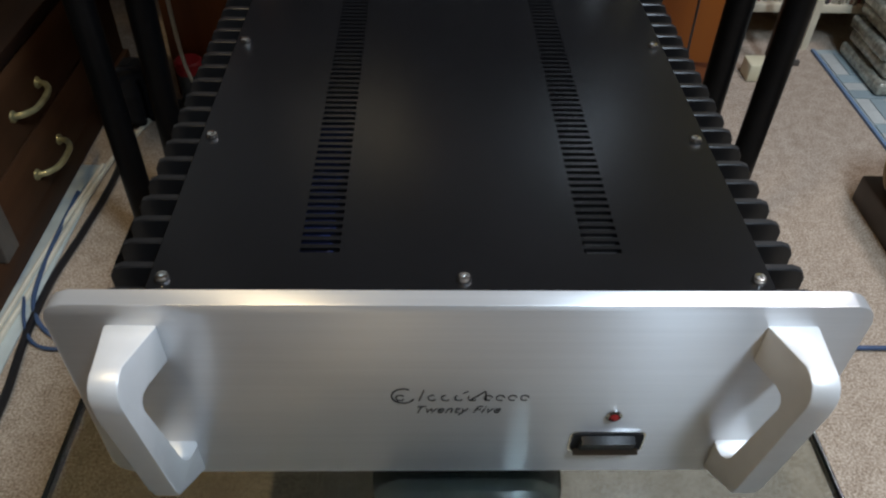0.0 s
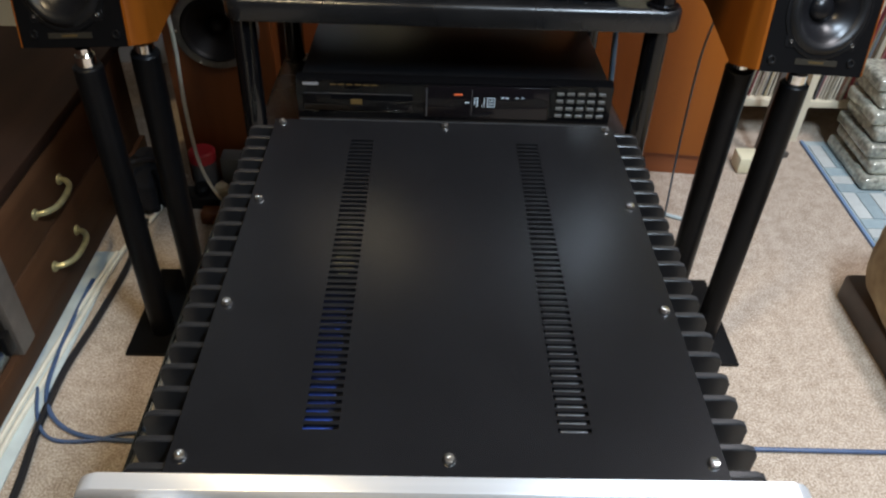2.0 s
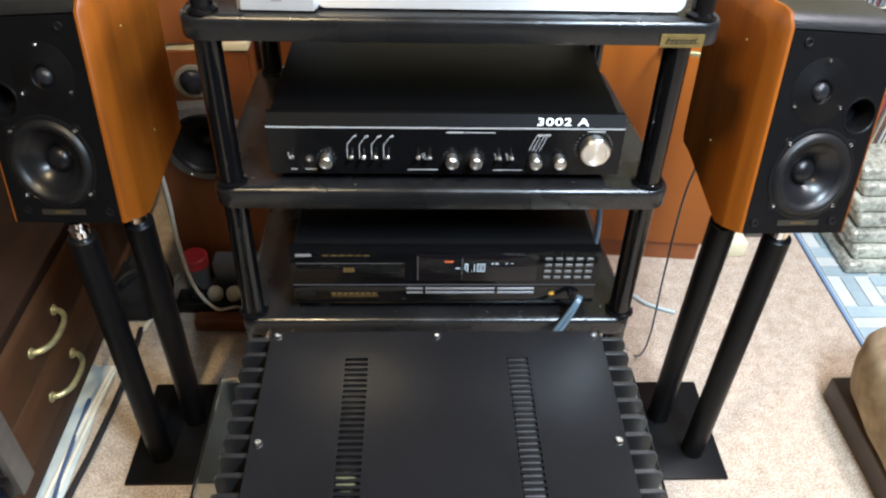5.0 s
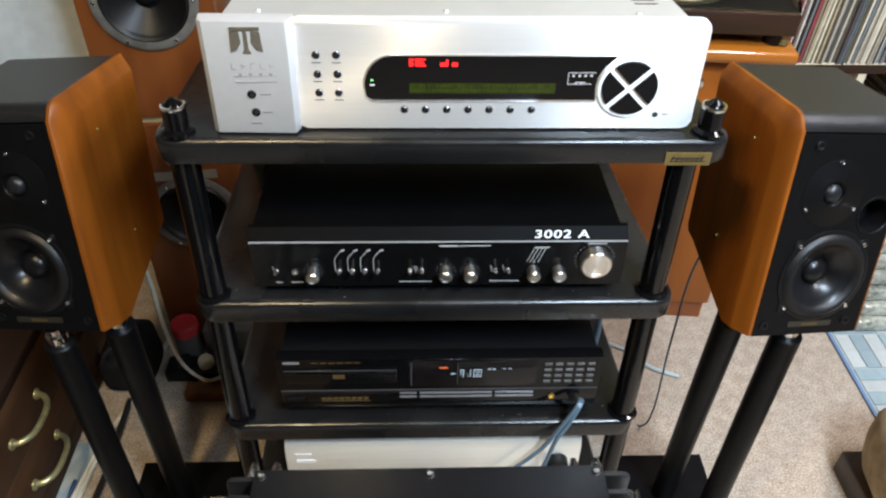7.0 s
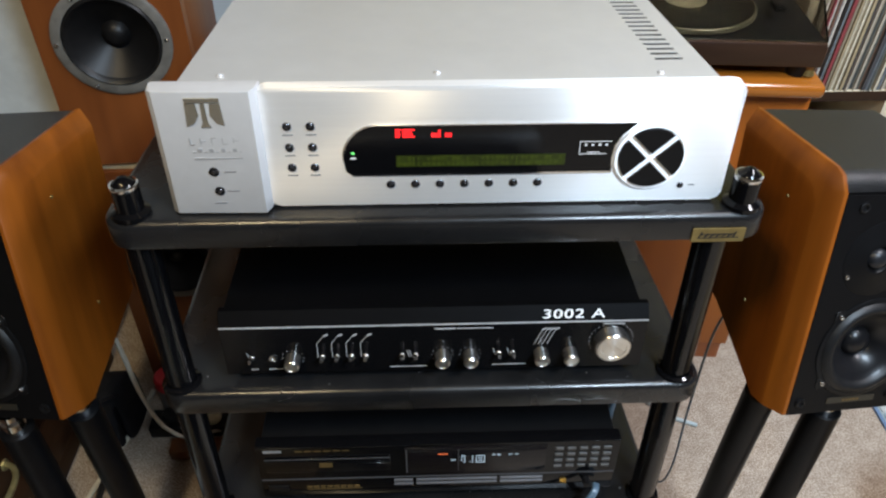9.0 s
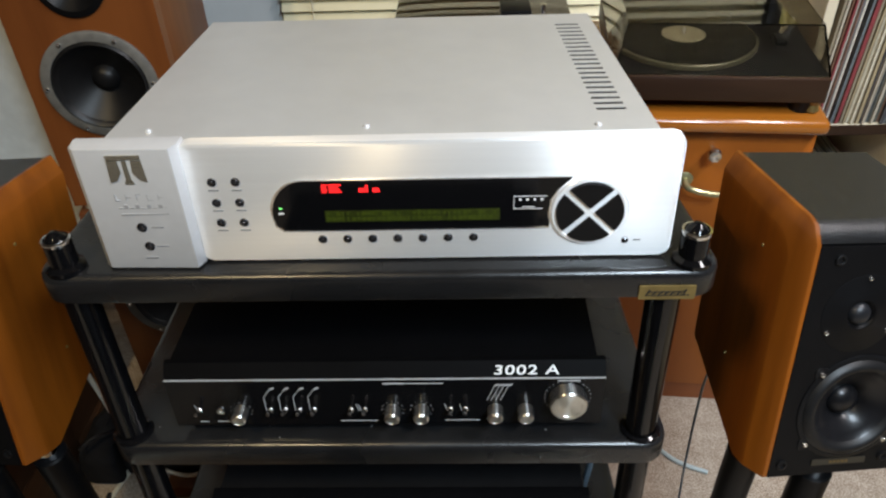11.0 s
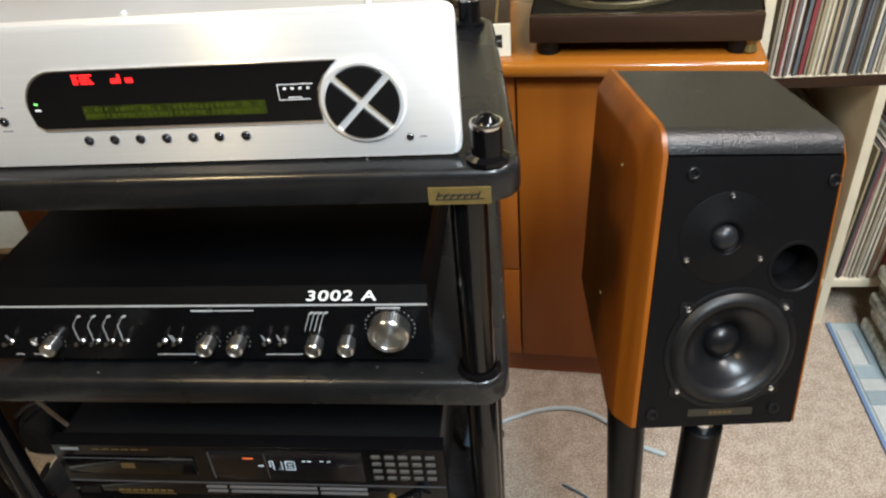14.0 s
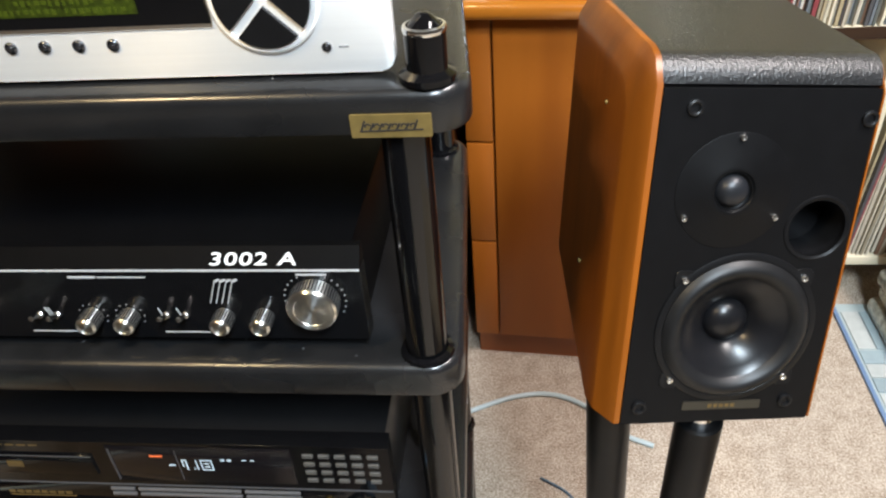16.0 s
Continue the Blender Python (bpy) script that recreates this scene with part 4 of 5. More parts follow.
def loudspeaker(mirror):
    """Built about the middle of the woofer: x along the baffle, y into the box, z up."""
    s = -1 if mirror else 1
    sp = thing("bookshelf_speaker", speaker_pose(mirror), "bookshelf loudspeaker with black baffle, leatherette top and cherry sides", "loudspeaker", "bookshelf speakers")
    W, zb, zt, D, zr, zq = SPK_W, SPK_ZB, SPK_ZT, SPK_D, SPK_ZR, SPK_ZQ
    R = 0.022
    # core wrapped in leatherette: side outline with a rounded front top edge
    prof = [(0.036, zb), (0.036, zt - R - 0.001), (0.004, zt - R)]
    for i in range(1, 9):
        a = radians(180 - 90 * i / 8)
        prof.append((0.004 + R + R * math.cos(a), zt - R + R * math.sin(a)))
    prof += [(D, zq), (D, zr)]
    # the inner half of the front is a little wider than the outer one
    xi, xo = -W * s, (W - 0.0065) * s
    xa, xb = min(xi, xo), max(xi, xo)
    part("cabinet", prism(prof, "x", xa, xb), M["leather"], sp, "leatherette-wrapped cabinet", True)
    tx, tz = -0.0215 * s, 0.1170
    qx, qz = 0.0515 * s, 0.0865
    part("baffle", holed_plate([(xa + 0.001, zb), (xb - 0.001, zb), (xb - 0.001, zt - R - 0.002), (xa + 0.001, zt - R - 0.002)],
                               [ring(0, 0, 0.0612), ring(tx, tz, 0.0146), ring(qx, qz, 0.0228)], 0.0, 0.0355), M["baffle"], sp, "matt black front baffle", True)
    part("bottom_board", prism([(0.022, zb + 0.010), (0.022, zb + 0.002), (D + 0.006, zr - 0.0105), (D + 0.006, zr - 0.0025)], "x", xa - 0.012, xb + 0.008, 0.001), M["stand_black"], sp, "black board under the cabinet", True)
    # wooden cheeks: a narrow front edge that swells to the full width behind it
    for e, x0, front_w, top_w, full_w in ((-s, xi, 0.0045, 0.0045, 0.0170), (s, xo, 0.0015, 0.0030, 0.0090)):
        low = 0.0 if e == -s else 0.005
        rim = [(0.0, zb + 0.001), (0.0, zt - 0.022 - low), (0.010, zt - 0.004 - low), (0.022, zt + 0.002 - low), (D + 0.002, zq + 0.002 - low), (D + 0.002, zr - 0.001)]
        bm = bmesh.new()
        hem = [bm.verts.new((x0, y, z)) for y, z in rim]
        bm.faces.new(hem)
        last = hem
        for d, h in ((0.0, 0.0), (0.0010, 0.10), (0.0120, 0.50), (0.0230, 0.90), (0.0265, 0.955), (0.034, 0.985), (0.046, 1.0)):
            nxt = []
            for y, z in rim:
                w0 = front_w if y < 0.03 else top_w
                yy = y + d if y < 0.03 else y - 0.001 * d / 0.046
                zz = z - 0.85 * d if z > 0.1 else z
                nxt.append(bm.verts.new((x0 + e * (w0 + (full_w - w0) * h), yy, zz)))
            for k in range(len(rim)):
                j = (k + 1) % len(rim)
                bm.faces.new((last[k], last[j], nxt[j], nxt[k]))
            last = nxt
        bm.faces.new(last)
        part("side_cheek", bm, M["cherry"], sp, "cherry wood side panel", True)
        for zz in (0.170, 0.020):
            part("grille_pin", lathe([(0.0022, 0), (0.0016, 0.0014), (0, 0.0018)], pose(x0 + e * full_w, 0.070 + 0.03 * (zz < 0.1), zz, 0, 90 * e, 0), 10), M["brass"], sp, local=True)
    F = lambda x, z, y=0.0: pose(x, y, z, 90, 0, 0)
    # woofer
    bm = bmesh.new()
    add_lathe(bm, [(0.0672, 0.0), (0.0670, 0.0012), (0.0655, 0.0018), (0.0618, 0.0018), (0.0610, 0.001)], F(0, 0), 56, False)
    wf = part("woofer", bm, M["black_plastic"], sp, "round woofer with rubber surround", True)
    for sx in (-1, 1):
        for sz in (-1, 1):
            part("woofer_lug", prism(rrect(sx * 0.0490 - 0.008, sx * 0.0490 + 0.008, sz * 0.0450 - 0.008, sz * 0.0450 + 0.008, 0.0055), "y", -0.0010, 0.001, 0.0004, 1), M["black_plastic"], wf, local=True)
            screw("woofer_screw", F(sx * 0.0490, sz * 0.0450, -0.0010), 0.0032, wf, local=True)
    surround = [(0.0612, 0.0016)] + [(0.0612 - 0.0160 * i / 8, 0.0018 + 0.0052 * math.sin(math.pi * i / 8)) for i in range(9)]
    part("surround", lathe(surround, F(0, 0), 56, False), M["rubber"], wf, "rubber half-roll surround", True)
    cone = [(0.0453, 0.0018), (0.0438, 0.0002), (0.0375, -0.0028), (0.0310, -0.0066), (0.0250, -0.0115), (0.0210, -0.0158), (0.0185, -0.0195)]
    part("cone", lathe(cone, F(0, 0), 56, False), M["cone"], wf, "dark glossy cone", True)
    part("dust_cap", lathe([(0.0190, -0.0192), (0.0180, -0.0165), (0.0150, -0.0125), (0.0105, -0.0096), (0.0050, -0.0080), (0, -0.0076)], F(0, 0), 40), M["cone"], wf, "domed dust cap", True)
    # tweeter
    tw = part("tweeter", lathe([(0.0455, 0), (0.0454, 0.0004), (0.0446, 0.0007), (0.0215, 0.0007), (0.0195, 0.0018), (0.0165, 0.0016), (0.0140, -0.002), (0.0128, -0.0025)], F(tx, tz), 48, False), M["baffle"], sp, "round tweeter plate", True)
    part("dome", lathe([(0.0128, -0.0025), (0.0112, 0.0015), (0.0078, 0.0045), (0.004, 0.0056), (0, 0.0060)], F(tx, tz), 32), M["dome"], tw, "grey metal dome", True)
    for a in (90, 210, 330):
        screw("tweeter_screw", F(tx + 0.0415 * math.cos(radians(a)), tz + 0.0415 * math.sin(radians(a)), -0.0006), 0.0028, tw, local=True)
    # reflex port
    part("port", lathe([(0.0270, 0.0), (0.0266, 0.0008), (0.0252, 0.0010), (0.0236, 0.0000), (0.0224, -0.006), (0.0222, -0.0345), (0, -0.0345)], F(qx, qz, 0.0), 40, False), M["stand_black"], sp, "flared reflex port", True)
    # grille sockets and the maker's plate
    for gx, gz in ((-0.0610 * s, 0.1800), (0.0735 * s, 0.1725), (-0.0715 * s, -0.0715), (0.0560 * s, -0.0690)):
        part("grille_socket", lathe([(0.0062, 0), (0.0062, 0.0020), (0.0048, 0.0026), (0.0034, 0.0020), (0.0032, 0.0004), (0, 0.0004)], F(gx, gz), 20), M["black_plastic"], sp, local=True)
    pl = part("name_plate", prism(rrect(-0.034, 0.034, -0.0755, -0.0675, 0.001), "y", -0.0012, 0.001), mat("dark_brass_plate", (0.05, 0.045, 0.035), 0.4, 0.6), sp, "small dark brass name plate", True)
    bm = bmesh.new()
    for k in range(5):
        add_box(bm, -0.012 + 0.005 * k, -0.0085 + 0.005 * k, -0.0016, -0.0010, -0.0732, -0.0700)
    part("plate_mark", bm, M["gold_print"], pl, local=True)
    return sp


def speaker_stand(mirror):
    cx = 0.0405
    f = (lambda x: 2 * cx - x) if mirror else (lambda x: x)
    lo = lambda a, b: (min(f(a), f(b)), max(f(a), f(b)))
    st = thing("speaker_stand", at(f(0.53), 1.03, 0), "matt black steel speaker stand with two round columns", "speaker stand", "speaker stands")
    x0, x1 = lo(0.395, 0.606)
    part("base_plate", box(x0, x1, 0.925, 1.160, 0.0, 0.008, 0.0015), M["stand_black"], st, "flat black steel base plate")
    for (bx, by), (tx, ty) in (((0.553, 0.988), (0.554, 0.987)), ((0.506, 1.072), (0.476, 1.008))):
        foot, head = Vector((f(bx), by, 0.008)), Vector((f(tx), ty, 0.538))
        # the column ends under the sloping bottom board of the speaker
        inv = speaker_pose(mirror).inverted()
        a, b = inv @ foot, inv @ head
        k = (SPK_ZR - SPK_ZB) / SPK_D
        under = lambda p: p.z - (SPK_ZB + 0.0015 + k * (p.y - 0.022) * 0.93)
        d = (head - foot) * (under(a) / (under(a) - under(b)))
        turn = Matrix.Translation(foot) @ d.to_track_quat("Z", "Y").to_matrix().to_4x4()
        n = d.length
        part("column", lathe([(0.0210, 0.0), (0.0210, n - 0.026), (0.0190, n - 0.024)], turn, 32), M["stand_black"], st, "black round column")
        part("spacer", lathe([(0.0140, n - 0.025), (0.0140, n - 0.008), (0.0110, n - 0.004), (0.0110, n + 0.004)], turn, 24), M["chrome"], st, "short chrome spacer")
    return st


for mirror in (False, True):
    loudspeaker(mirror)
    speaker_stand(mirror)

# ---- orange cabinet with the turntable ----
cab = thing("sideboard", at(0.53, 1.75, 0), "orange-brown veneered sideboard with door and drawers", "cabinet")
part("body", box(0.302, 0.722, 1.562, 1.93, 0.060, 0.700), M["cabinet_wood"], cab, "orange veneered carcass")
part("plinth", box(0.306, 0.718, 1.565, 1.92, 0.0, 0.0595), mat("plinth_wood", (0.23, 0.066, 0.018), 0.4, 0, 0.2, 16, (0.1, 1, 1)), cab, "darker plinth")
part("top", box(0.284, 0.726, 1.512, 1.94, 0.7005, 0.7270, 0.010, 4), mat("glossy_orange_top", (0.40, 0.140, 0.016), 0.20, 0, 0, 16, (0.10, 1, 1), 0.02, 120, (0.31, 0.098, 0.010), coat=0.6), cab, "glossy rounded top board")
door = part("door", box(0.349, 0.7215, 1.547, 1.5615, 0.064, 0.692, 0.002), M["cabinet_wood"], cab, "flat veneered door")
for dz0, dz1 in ((0.064, 0.287), (0.291, 0.486), (0.490, 0.692)):
    part("drawer", box(0.3025, 0.3455, 1.547, 1.5615, dz0, dz1, 0.002), M["cabinet_wood"], cab, "narrow veneered drawer front")
grip = part("lever_handle", tube([(0.520, 1.546, 0.592), (0.520, 1.520, 0.592), (0.532, 1.512, 0.590), (0.556, 1.511, 0.585), (0.582, 1.513, 0.581)], 0.0055, 10, 5), M["brass_handle"], door, "brass lever handle")
part("rose", lathe([(0.014, 0), (0.014, 0.003), (0.009, 0.006), (0, 0.006)], front(0.520, 1.547, 0.592), 20), M["brass_handle"], grip)
part("round_knob", lathe([(0.006, 0), (0.005, 0.012), (0.010, 0.018), (0.013, 0.025), (0.010, 0.031), (0.004, 0.032), (0.0035, 0.030), (0, 0.030)], front(0.556, 1.547, 0.655), 24), M["steel"], door, "round steel knob")


def turned(ob):
    """Turns a thing with the sideboard, whose far end stands a little back."""
    ob.matrix_world = pose(0.726, 1.512, 0) @ pose(0, 0, 0, 0, 0, -5.0) @ pose(-0.726, -1.512, 0) @ ob.matrix_world
    return ob


turned(cab)


def turntable():
    t = thing("turntable", at(0.54, 1.70, 0.727), "record turntable with dark walnut plinth under a clear lid", "turntable")
    part("plinth", box(0.372, 0.712, 1.530, 1.880, 0.7510, 0.7930, 0.003), M["dark_wood"], t, "dark walnut plinth")
    part("deck", box(0.377, 0.707, 1.536, 1.874, 0.7932, 0.7960, 0.001), M["black_plastic"], t, "black deck plate")
    cx, cy = 0.500, 1.668
    part("platter", lathe([(0.121, 0.7962), (0.124, 0.7985), (0.124, 0.8050), (0.1225, 0.8065), (0, 0.8065)], at(cx, cy, 0), 56), mat("platter_rim", (0.10, 0.09, 0.06), 0.35, 0.5), t, "platter with a dull brass rim")
    rc = part("record", lathe([(0.119, 0.8067), (0.119, 0.8087), (0.040, 0.8087), (0.040, 0.8084), (0, 0.8084)], at(cx, cy, 0), 56), M["black_gloss"], t, "black vinyl record")
    part("record_label", lathe([(0.037, 0.8088), (0.037, 0.8092), (0, 0.8092)], at(cx, cy, 0), 40), mat("record_label", (0.15, 0.13, 0.075), 0.6, 0, 0.2, 60), rc, "cream record label")
    part("spindle", lathe([(0.0035, 0.8092), (0.0035, 0.818), (0.002, 0.820), (0, 0.820)], at(cx, cy, 0), 12), M["steel"], rc, "steel spindle")
    arm = part("tonearm", tube([(0.672, 1.825, 0.829), (0.676, 1.760, 0.830), (0.672, 1.690, 0.827), (0.650, 1.640, 0.820)], 0.0045), M["steel"], t, "silver tonearm")
    part("arm_base", lathe([(0.024, 0.7962), (0.024, 0.814), (0.014, 0.820), (0.014, 0.838), (0, 0.838)], at(0.672, 1.820, 0), 28), M["black_plastic"], t)
    part("counterweight", lathe([(0.012, 0), (0.012, 0.022), (0, 0.022)], pose(0.671, 1.838, 0.829, -90, 0, 0), 20), M["steel"], arm)
    part("head_shell", box(0.640, 0.658, 1.612, 1.646, 0.812, 0.822, 0.002), M["black_plastic"], arm)
    part("arm_rest", lathe([(0.006, 0.7962), (0.006, 0.822), (0.009, 0.824), (0, 0.826)], at(0.690, 1.720, 0), 14), M["steel"], t)
    # lid with sloping front and sides
    bm = bmesh.new()
    foot = [(0.374, 1.532), (0.710, 1.532), (0.710, 1.878), (0.374, 1.878)]
    head = [(0.392, 1.566), (0.692, 1.566), (0.692, 1.872), (0.392, 1.872)]
    lo, hi = [bm.verts.new((x, y, 0.7965)) for x, y in foot], [bm.verts.new((x, y, 0.868)) for x, y in head]
    for i in range(4):
        bm.faces.new((lo[i], lo[(i + 1) % 4], hi[(i + 1) % 4], hi[i]))
    bm.faces.new(hi)
    bmesh.ops.recalc_face_normals(bm, faces=bm.faces[:])
    bmesh.ops.solidify(bm, geom=bm.faces[:], thickness=0.003)
    lid = part("dust_cover", bm, M["acrylic"], t, "clear acrylic dust cover, closed")
    lid.visible_shadow = False
    for fx in (0.40, 0.685):
        for fy in (1.56, 1.85):
            part("foot", lathe([(0.018, 0.7272), (0.020, 0.7508)], at(fx, fy, 0), 20), M["black_plastic"], t)
    return t


turned(turntable())

# ---- drawer unit along the left ----
dw = thing("drawer_unit", at(-0.93, 0.70, 0), "dark brown wooden low drawer unit with brass handles", "drawers")
part("carcass", box(-1.16, -0.690, 0.872, 1.600, 0.055, 0.300), M["drawer_wood"], dw, "dark brown carcass")
part("compartment_floor", box(-1.16, -0.690, -0.30, 0.8715, 0.055, 0.0595), M["drawer_wood"], dw, "floor of the glazed compartment")
part("back_panel", box(-1.16, -1.145, -0.30, 0.8715, 0.060, 0.300), M["drawer_wood"], dw)
part("end_panel", box(-1.144, -0.690, -0.30, -0.285, 0.060, 0.300), M["drawer_wood"], dw)
part("plinth", box(-1.15, -0.678, -0.30, 1.604, 0.0, 0.0545, 0.003), M["drawer_wood"], dw, "dark plinth rail")
part("top", box(-1.18, -0.668, -0.32, 1.612, 0.3005, 0.325, 0.004), mat("dark_stained_top", (0.022, 0.011, 0.007), 0.6, 0.0, 0.5, 16, (1, 0.12, 1), 0.05, 150, spec=0.1), dw, "worn dark top board")
for z0, z1 in ((0.058, 0.166), (0.170, 0.296)):
    f = part("drawer_front", box(-0.6895, -0.672, 0.922, 1.398, z0, z1, 0.003), M["drawer_wood"], dw, "brown drawer front")
    zz = (z0 + z1) / 2 - 0.008
    part("handle", tube([(-0.672, 1.050, zz), (-0.655, 1.056, zz + 0.001), (-0.643, 1.075, zz), (-0.640, 1.105, zz), (-0.643, 1.135, zz), (-0.655, 1.154, zz + 0.001), (-0.672, 1.160, zz)], 0.0055, 10, 5), M["brass_handle"], f, "bowed brass handle")
    for yy in (1.050, 1.160):
        part("handle_rose", lathe([(0.0105, 0), (0.010, 0.003), (0.006, 0.005), (0, 0.005)], pose(-0.672, yy, zz, 0, 90, 0), 16), M["brass_handle"], f)
part("end_frame", box(-0.690, -0.668, 0.872, 0.918, 0.056, 0.2995, 0.002), mat("grey_metal_edge", (0.16, 0.14, 0.12), 0.45, 0.3, 0.2, 40), dw, "greyish upright edge strip")
part("glass_door", box(-0.684, -0.679, -0.25, 0.868, 0.070, 0.290, 0.001), M["glass"], dw, "sliding glass door")
for k, (mz, col) in enumerate(((0.060, (0.55, 0.56, 0.58)), (0.072, (0.05, 0.12, 0.40)), (0.086, (0.60, 0.55, 0.50)), (0.097, (0.30, 0.07, 0.05)))):
    solid("magazine", box(-0.86, -0.705 - 0.006 * (k % 2), 0.66 + 0.012 * k, 0.862 - 0.008 * k, mz, mz + 0.0105, 0.001), mat("magazine_paper", col, 0.4, 0, 0.3, 40), "colourful magazine lying in the glass-fronted compartment", "magazine", "magazines in the drawer unit")
part("door_grip", box(-0.679, -0.668, 0.842, 0.862, 0.085, 0.130, 0.002), M["black_plastic"], dw, "small dark finger grip")

# ---- tower of two wooden loudspeakers behind ----
def tower(z0, z1, wz, mz, label, domed=False):
    t = thing("floor_speaker", at(-0.43, 1.66, z0), label, "loudspeaker", "stacked wooden speakers")
    yaw = pose(-0.430, 1.50, 0) @ pose(0, 0, 0, 0, 0, 6)
    def put(bm):
        bm.transform(yaw)
        return bm
    part("cabinet", put(box(-0.112, 0.112, 0.030, 0.30, z0, z1, 0.003)), M["tower_wood"], t, "teak veneered cabinet")
    part("front_board", put(holed_plate([(-0.112, z0), (0.112, z0), (0.112, z1), (-0.112, z1)], [ring(0, wz, 0.0727), ring(0, mz, 0.0362)], 0.0, 0.0295)), M["tower_wood"], t, "teak veneered front board")
    w = part("woofer", put(lathe([(0.0885, 0), (0.0885, 0.004), (0.084, 0.006), (0.0735, 0.006), (0.0725, 0.002)], pose(0, 0, wz, 90, 0, 0), 48, False)), mat("grey_frame", (0.17, 0.165, 0.15), 0.45, 0.3, 0.25, 60), t, "large woofer with a grey metal frame")
    part("surround", put(lathe([(0.0735, 0.004), (0.069, 0.009), (0.064, 0.005), (0.062, 0.002)], pose(0, 0, wz, 90, 0, 0), 48, False)), M["rubber"], w)
    part("cone", put(lathe([(0.062, 0.002), (0.045, -0.012), (0.022, -0.026)], pose(0, 0, wz, 90, 0, 0), 48, False)), M["rubber"], w, "dark paper cone")
    part("dust_cap", put(lathe([(0.0225, -0.027), (0.018, -0.019), (0.010, -0.014), (0, -0.012)], pose(0, 0, wz, 90, 0, 0), 32)), M["rubber"], w)
    for a in (60, 120, 180, 240, 300, 360):
        screw("frame_screw", yaw @ pose(0.081 * math.cos(radians(a)), -0.006, wz + 0.081 * math.sin(radians(a)), 90, 0, 0), 0.0034, w)
    if domed:
        tw = part("tweeter", put(lathe([(0.0362, 0), (0.0362, 0.003), (0.034, 0.004), (0.027, 0.004), (0.026, 0.001)], pose(0, 0, mz, 90, 0, 0), 40, False)), mat("grey_beige_ring", (0.20, 0.19, 0.165), 0.5, 0.2), t, "grey tweeter ring")
        part("dome", put(lathe([(0.0262, 0.001), (0.024, 0.008), (0.016, 0.014), (0.008, 0.0165), (0, 0.017)], pose(0, 0, mz, 90, 0, 0), 32)), mat("dark_blue_dome", (0.012, 0.016, 0.028), 0.35), tw, "dark bluish dome")
        part("name_strip", put(box(-0.060, 0.060, -0.0012, 0.0, mz - 0.062, mz - 0.042)), mat("dull_silver_strip", (0.30, 0.29, 0.26), 0.45, 0.4), t, "dull silver strip under the tweeter")
    else:
        part("midrange", put(lathe([(0.050, 0), (0.050, 0.004), (0.040, 0.006), (0.036, 0.002), (0.020, -0.012), (0.012, -0.008), (0, -0.004)], pose(0, 0, mz, 90, 0, 0), 40, False)), M["black_plastic"], t, "black midrange unit")
    return t


tower(0.0, 0.588, 0.380, 0.525, "teak floor loudspeaker carrying another one", True)
tower(0.606, 1.16, 0.826, 0.985, "teak loudspeaker with grey-framed woofer, stacked on another")
solid("spacer_board", box(-0.535, -0.315, 1.505, 1.80, 0.5882, 0.6058, 0.001), M["plastic_cream"], "cream wooden board between two speakers", "board")


# ---- window blind and curtain behind ----
window = thing("window_1", at(0.27, 2.09, 0.70), "window covered by a cream slatted blind", "window", kind="structure")
part("window_frame", box(0.800, 0.830, 2.060, 2.0995, 0.45, 1.85, 0.002), M["black_plastic"], window, "dark upright of the window frame")
part("backing", box(-0.275, 0.798, 2.094, 2.0995, 0.45, 1.85), mat("blind_backing", (0.35, 0.30, 0.16), 0.8), window)
SLAT = mat("cream_slat", (0.74, 0.68, 0.46), 0.45, 0, 0.06, 30)
bm0 = prism([(2.070, 0.0), (2.077, 0.0115), (2.085, 0.0190), (2.086, 0.0180), (2.078, 0.0105), (2.071, -0.001)], "x", -0.270, 0.795)
slat_mesh = None
for k in range(52):
    if slat_mesh is None:
        first = part("slat", bm0, SLAT, window)
        slat_mesh = first.data
        first.location.z += 0.46 - 0.0
    else:
        s = new("slat", slat_mesh)
        s.parent = window
        s.location = (0, 0, 0.46 + 0.0262 * k)
for cx in (-0.20, 0.26, 0.72):
    part("blind_cord", tube([(cx, 2.066, 0.46), (cx, 2.066, 1.84)], 0.0012, 6, 2), M["cable_white"], window)
bm = bmesh.new()
pts = [(0.832 + 0.5 * i / 60, 2.070 + 0.018 * math.sin(i * 0.9)) for i in range(61)]
add_prism(bm, pts + [(x, y + 0.003) for x, y in reversed(pts)], "z", 0.30, 2.20)
solid("curtain", bm, mat("olive_yellow_cloth", (0.40, 0.35, 0.10), 0.85, 0, 0.15, 40, bump=0.2, bscale=500), "olive yellow curtain hanging beside the window", "curtain", kind="structure")
bm = bmesh.new()
pts = [(-0.86 + 0.30 * i / 50, 1.62 + 0.003 * math.sin(i * 0.31)) for i in range(51)]
add_prism(bm, pts + [(x, y + 0.003) for x, y in reversed(pts)], "z", 0.33, 2.25)
solid("side_curtain", bm, mat("pale_blue_cloth", (0.62, 0.67, 0.69), 0.85, 0, 0.08, 40, bump=0.2, bscale=500), "pale bluish white curtain behind the drawer unit", "curtain", kind="structure")

# ---- record shelf ----
BOARD = mat("cream_shelf_board", (0.62, 0.56, 0.42), 0.5, 0, 0.08, 20)
shelf = thing("record_shelf", at(1.15, 1.9, 0), "cream record shelf packed with long-playing records", "shelf")
for z in (0.10, 0.572, 0.955):
    part("board", box(0.775, 1.560, 1.745, 2.06, z, z + 0.020, 0.001), BOARD, shelf)
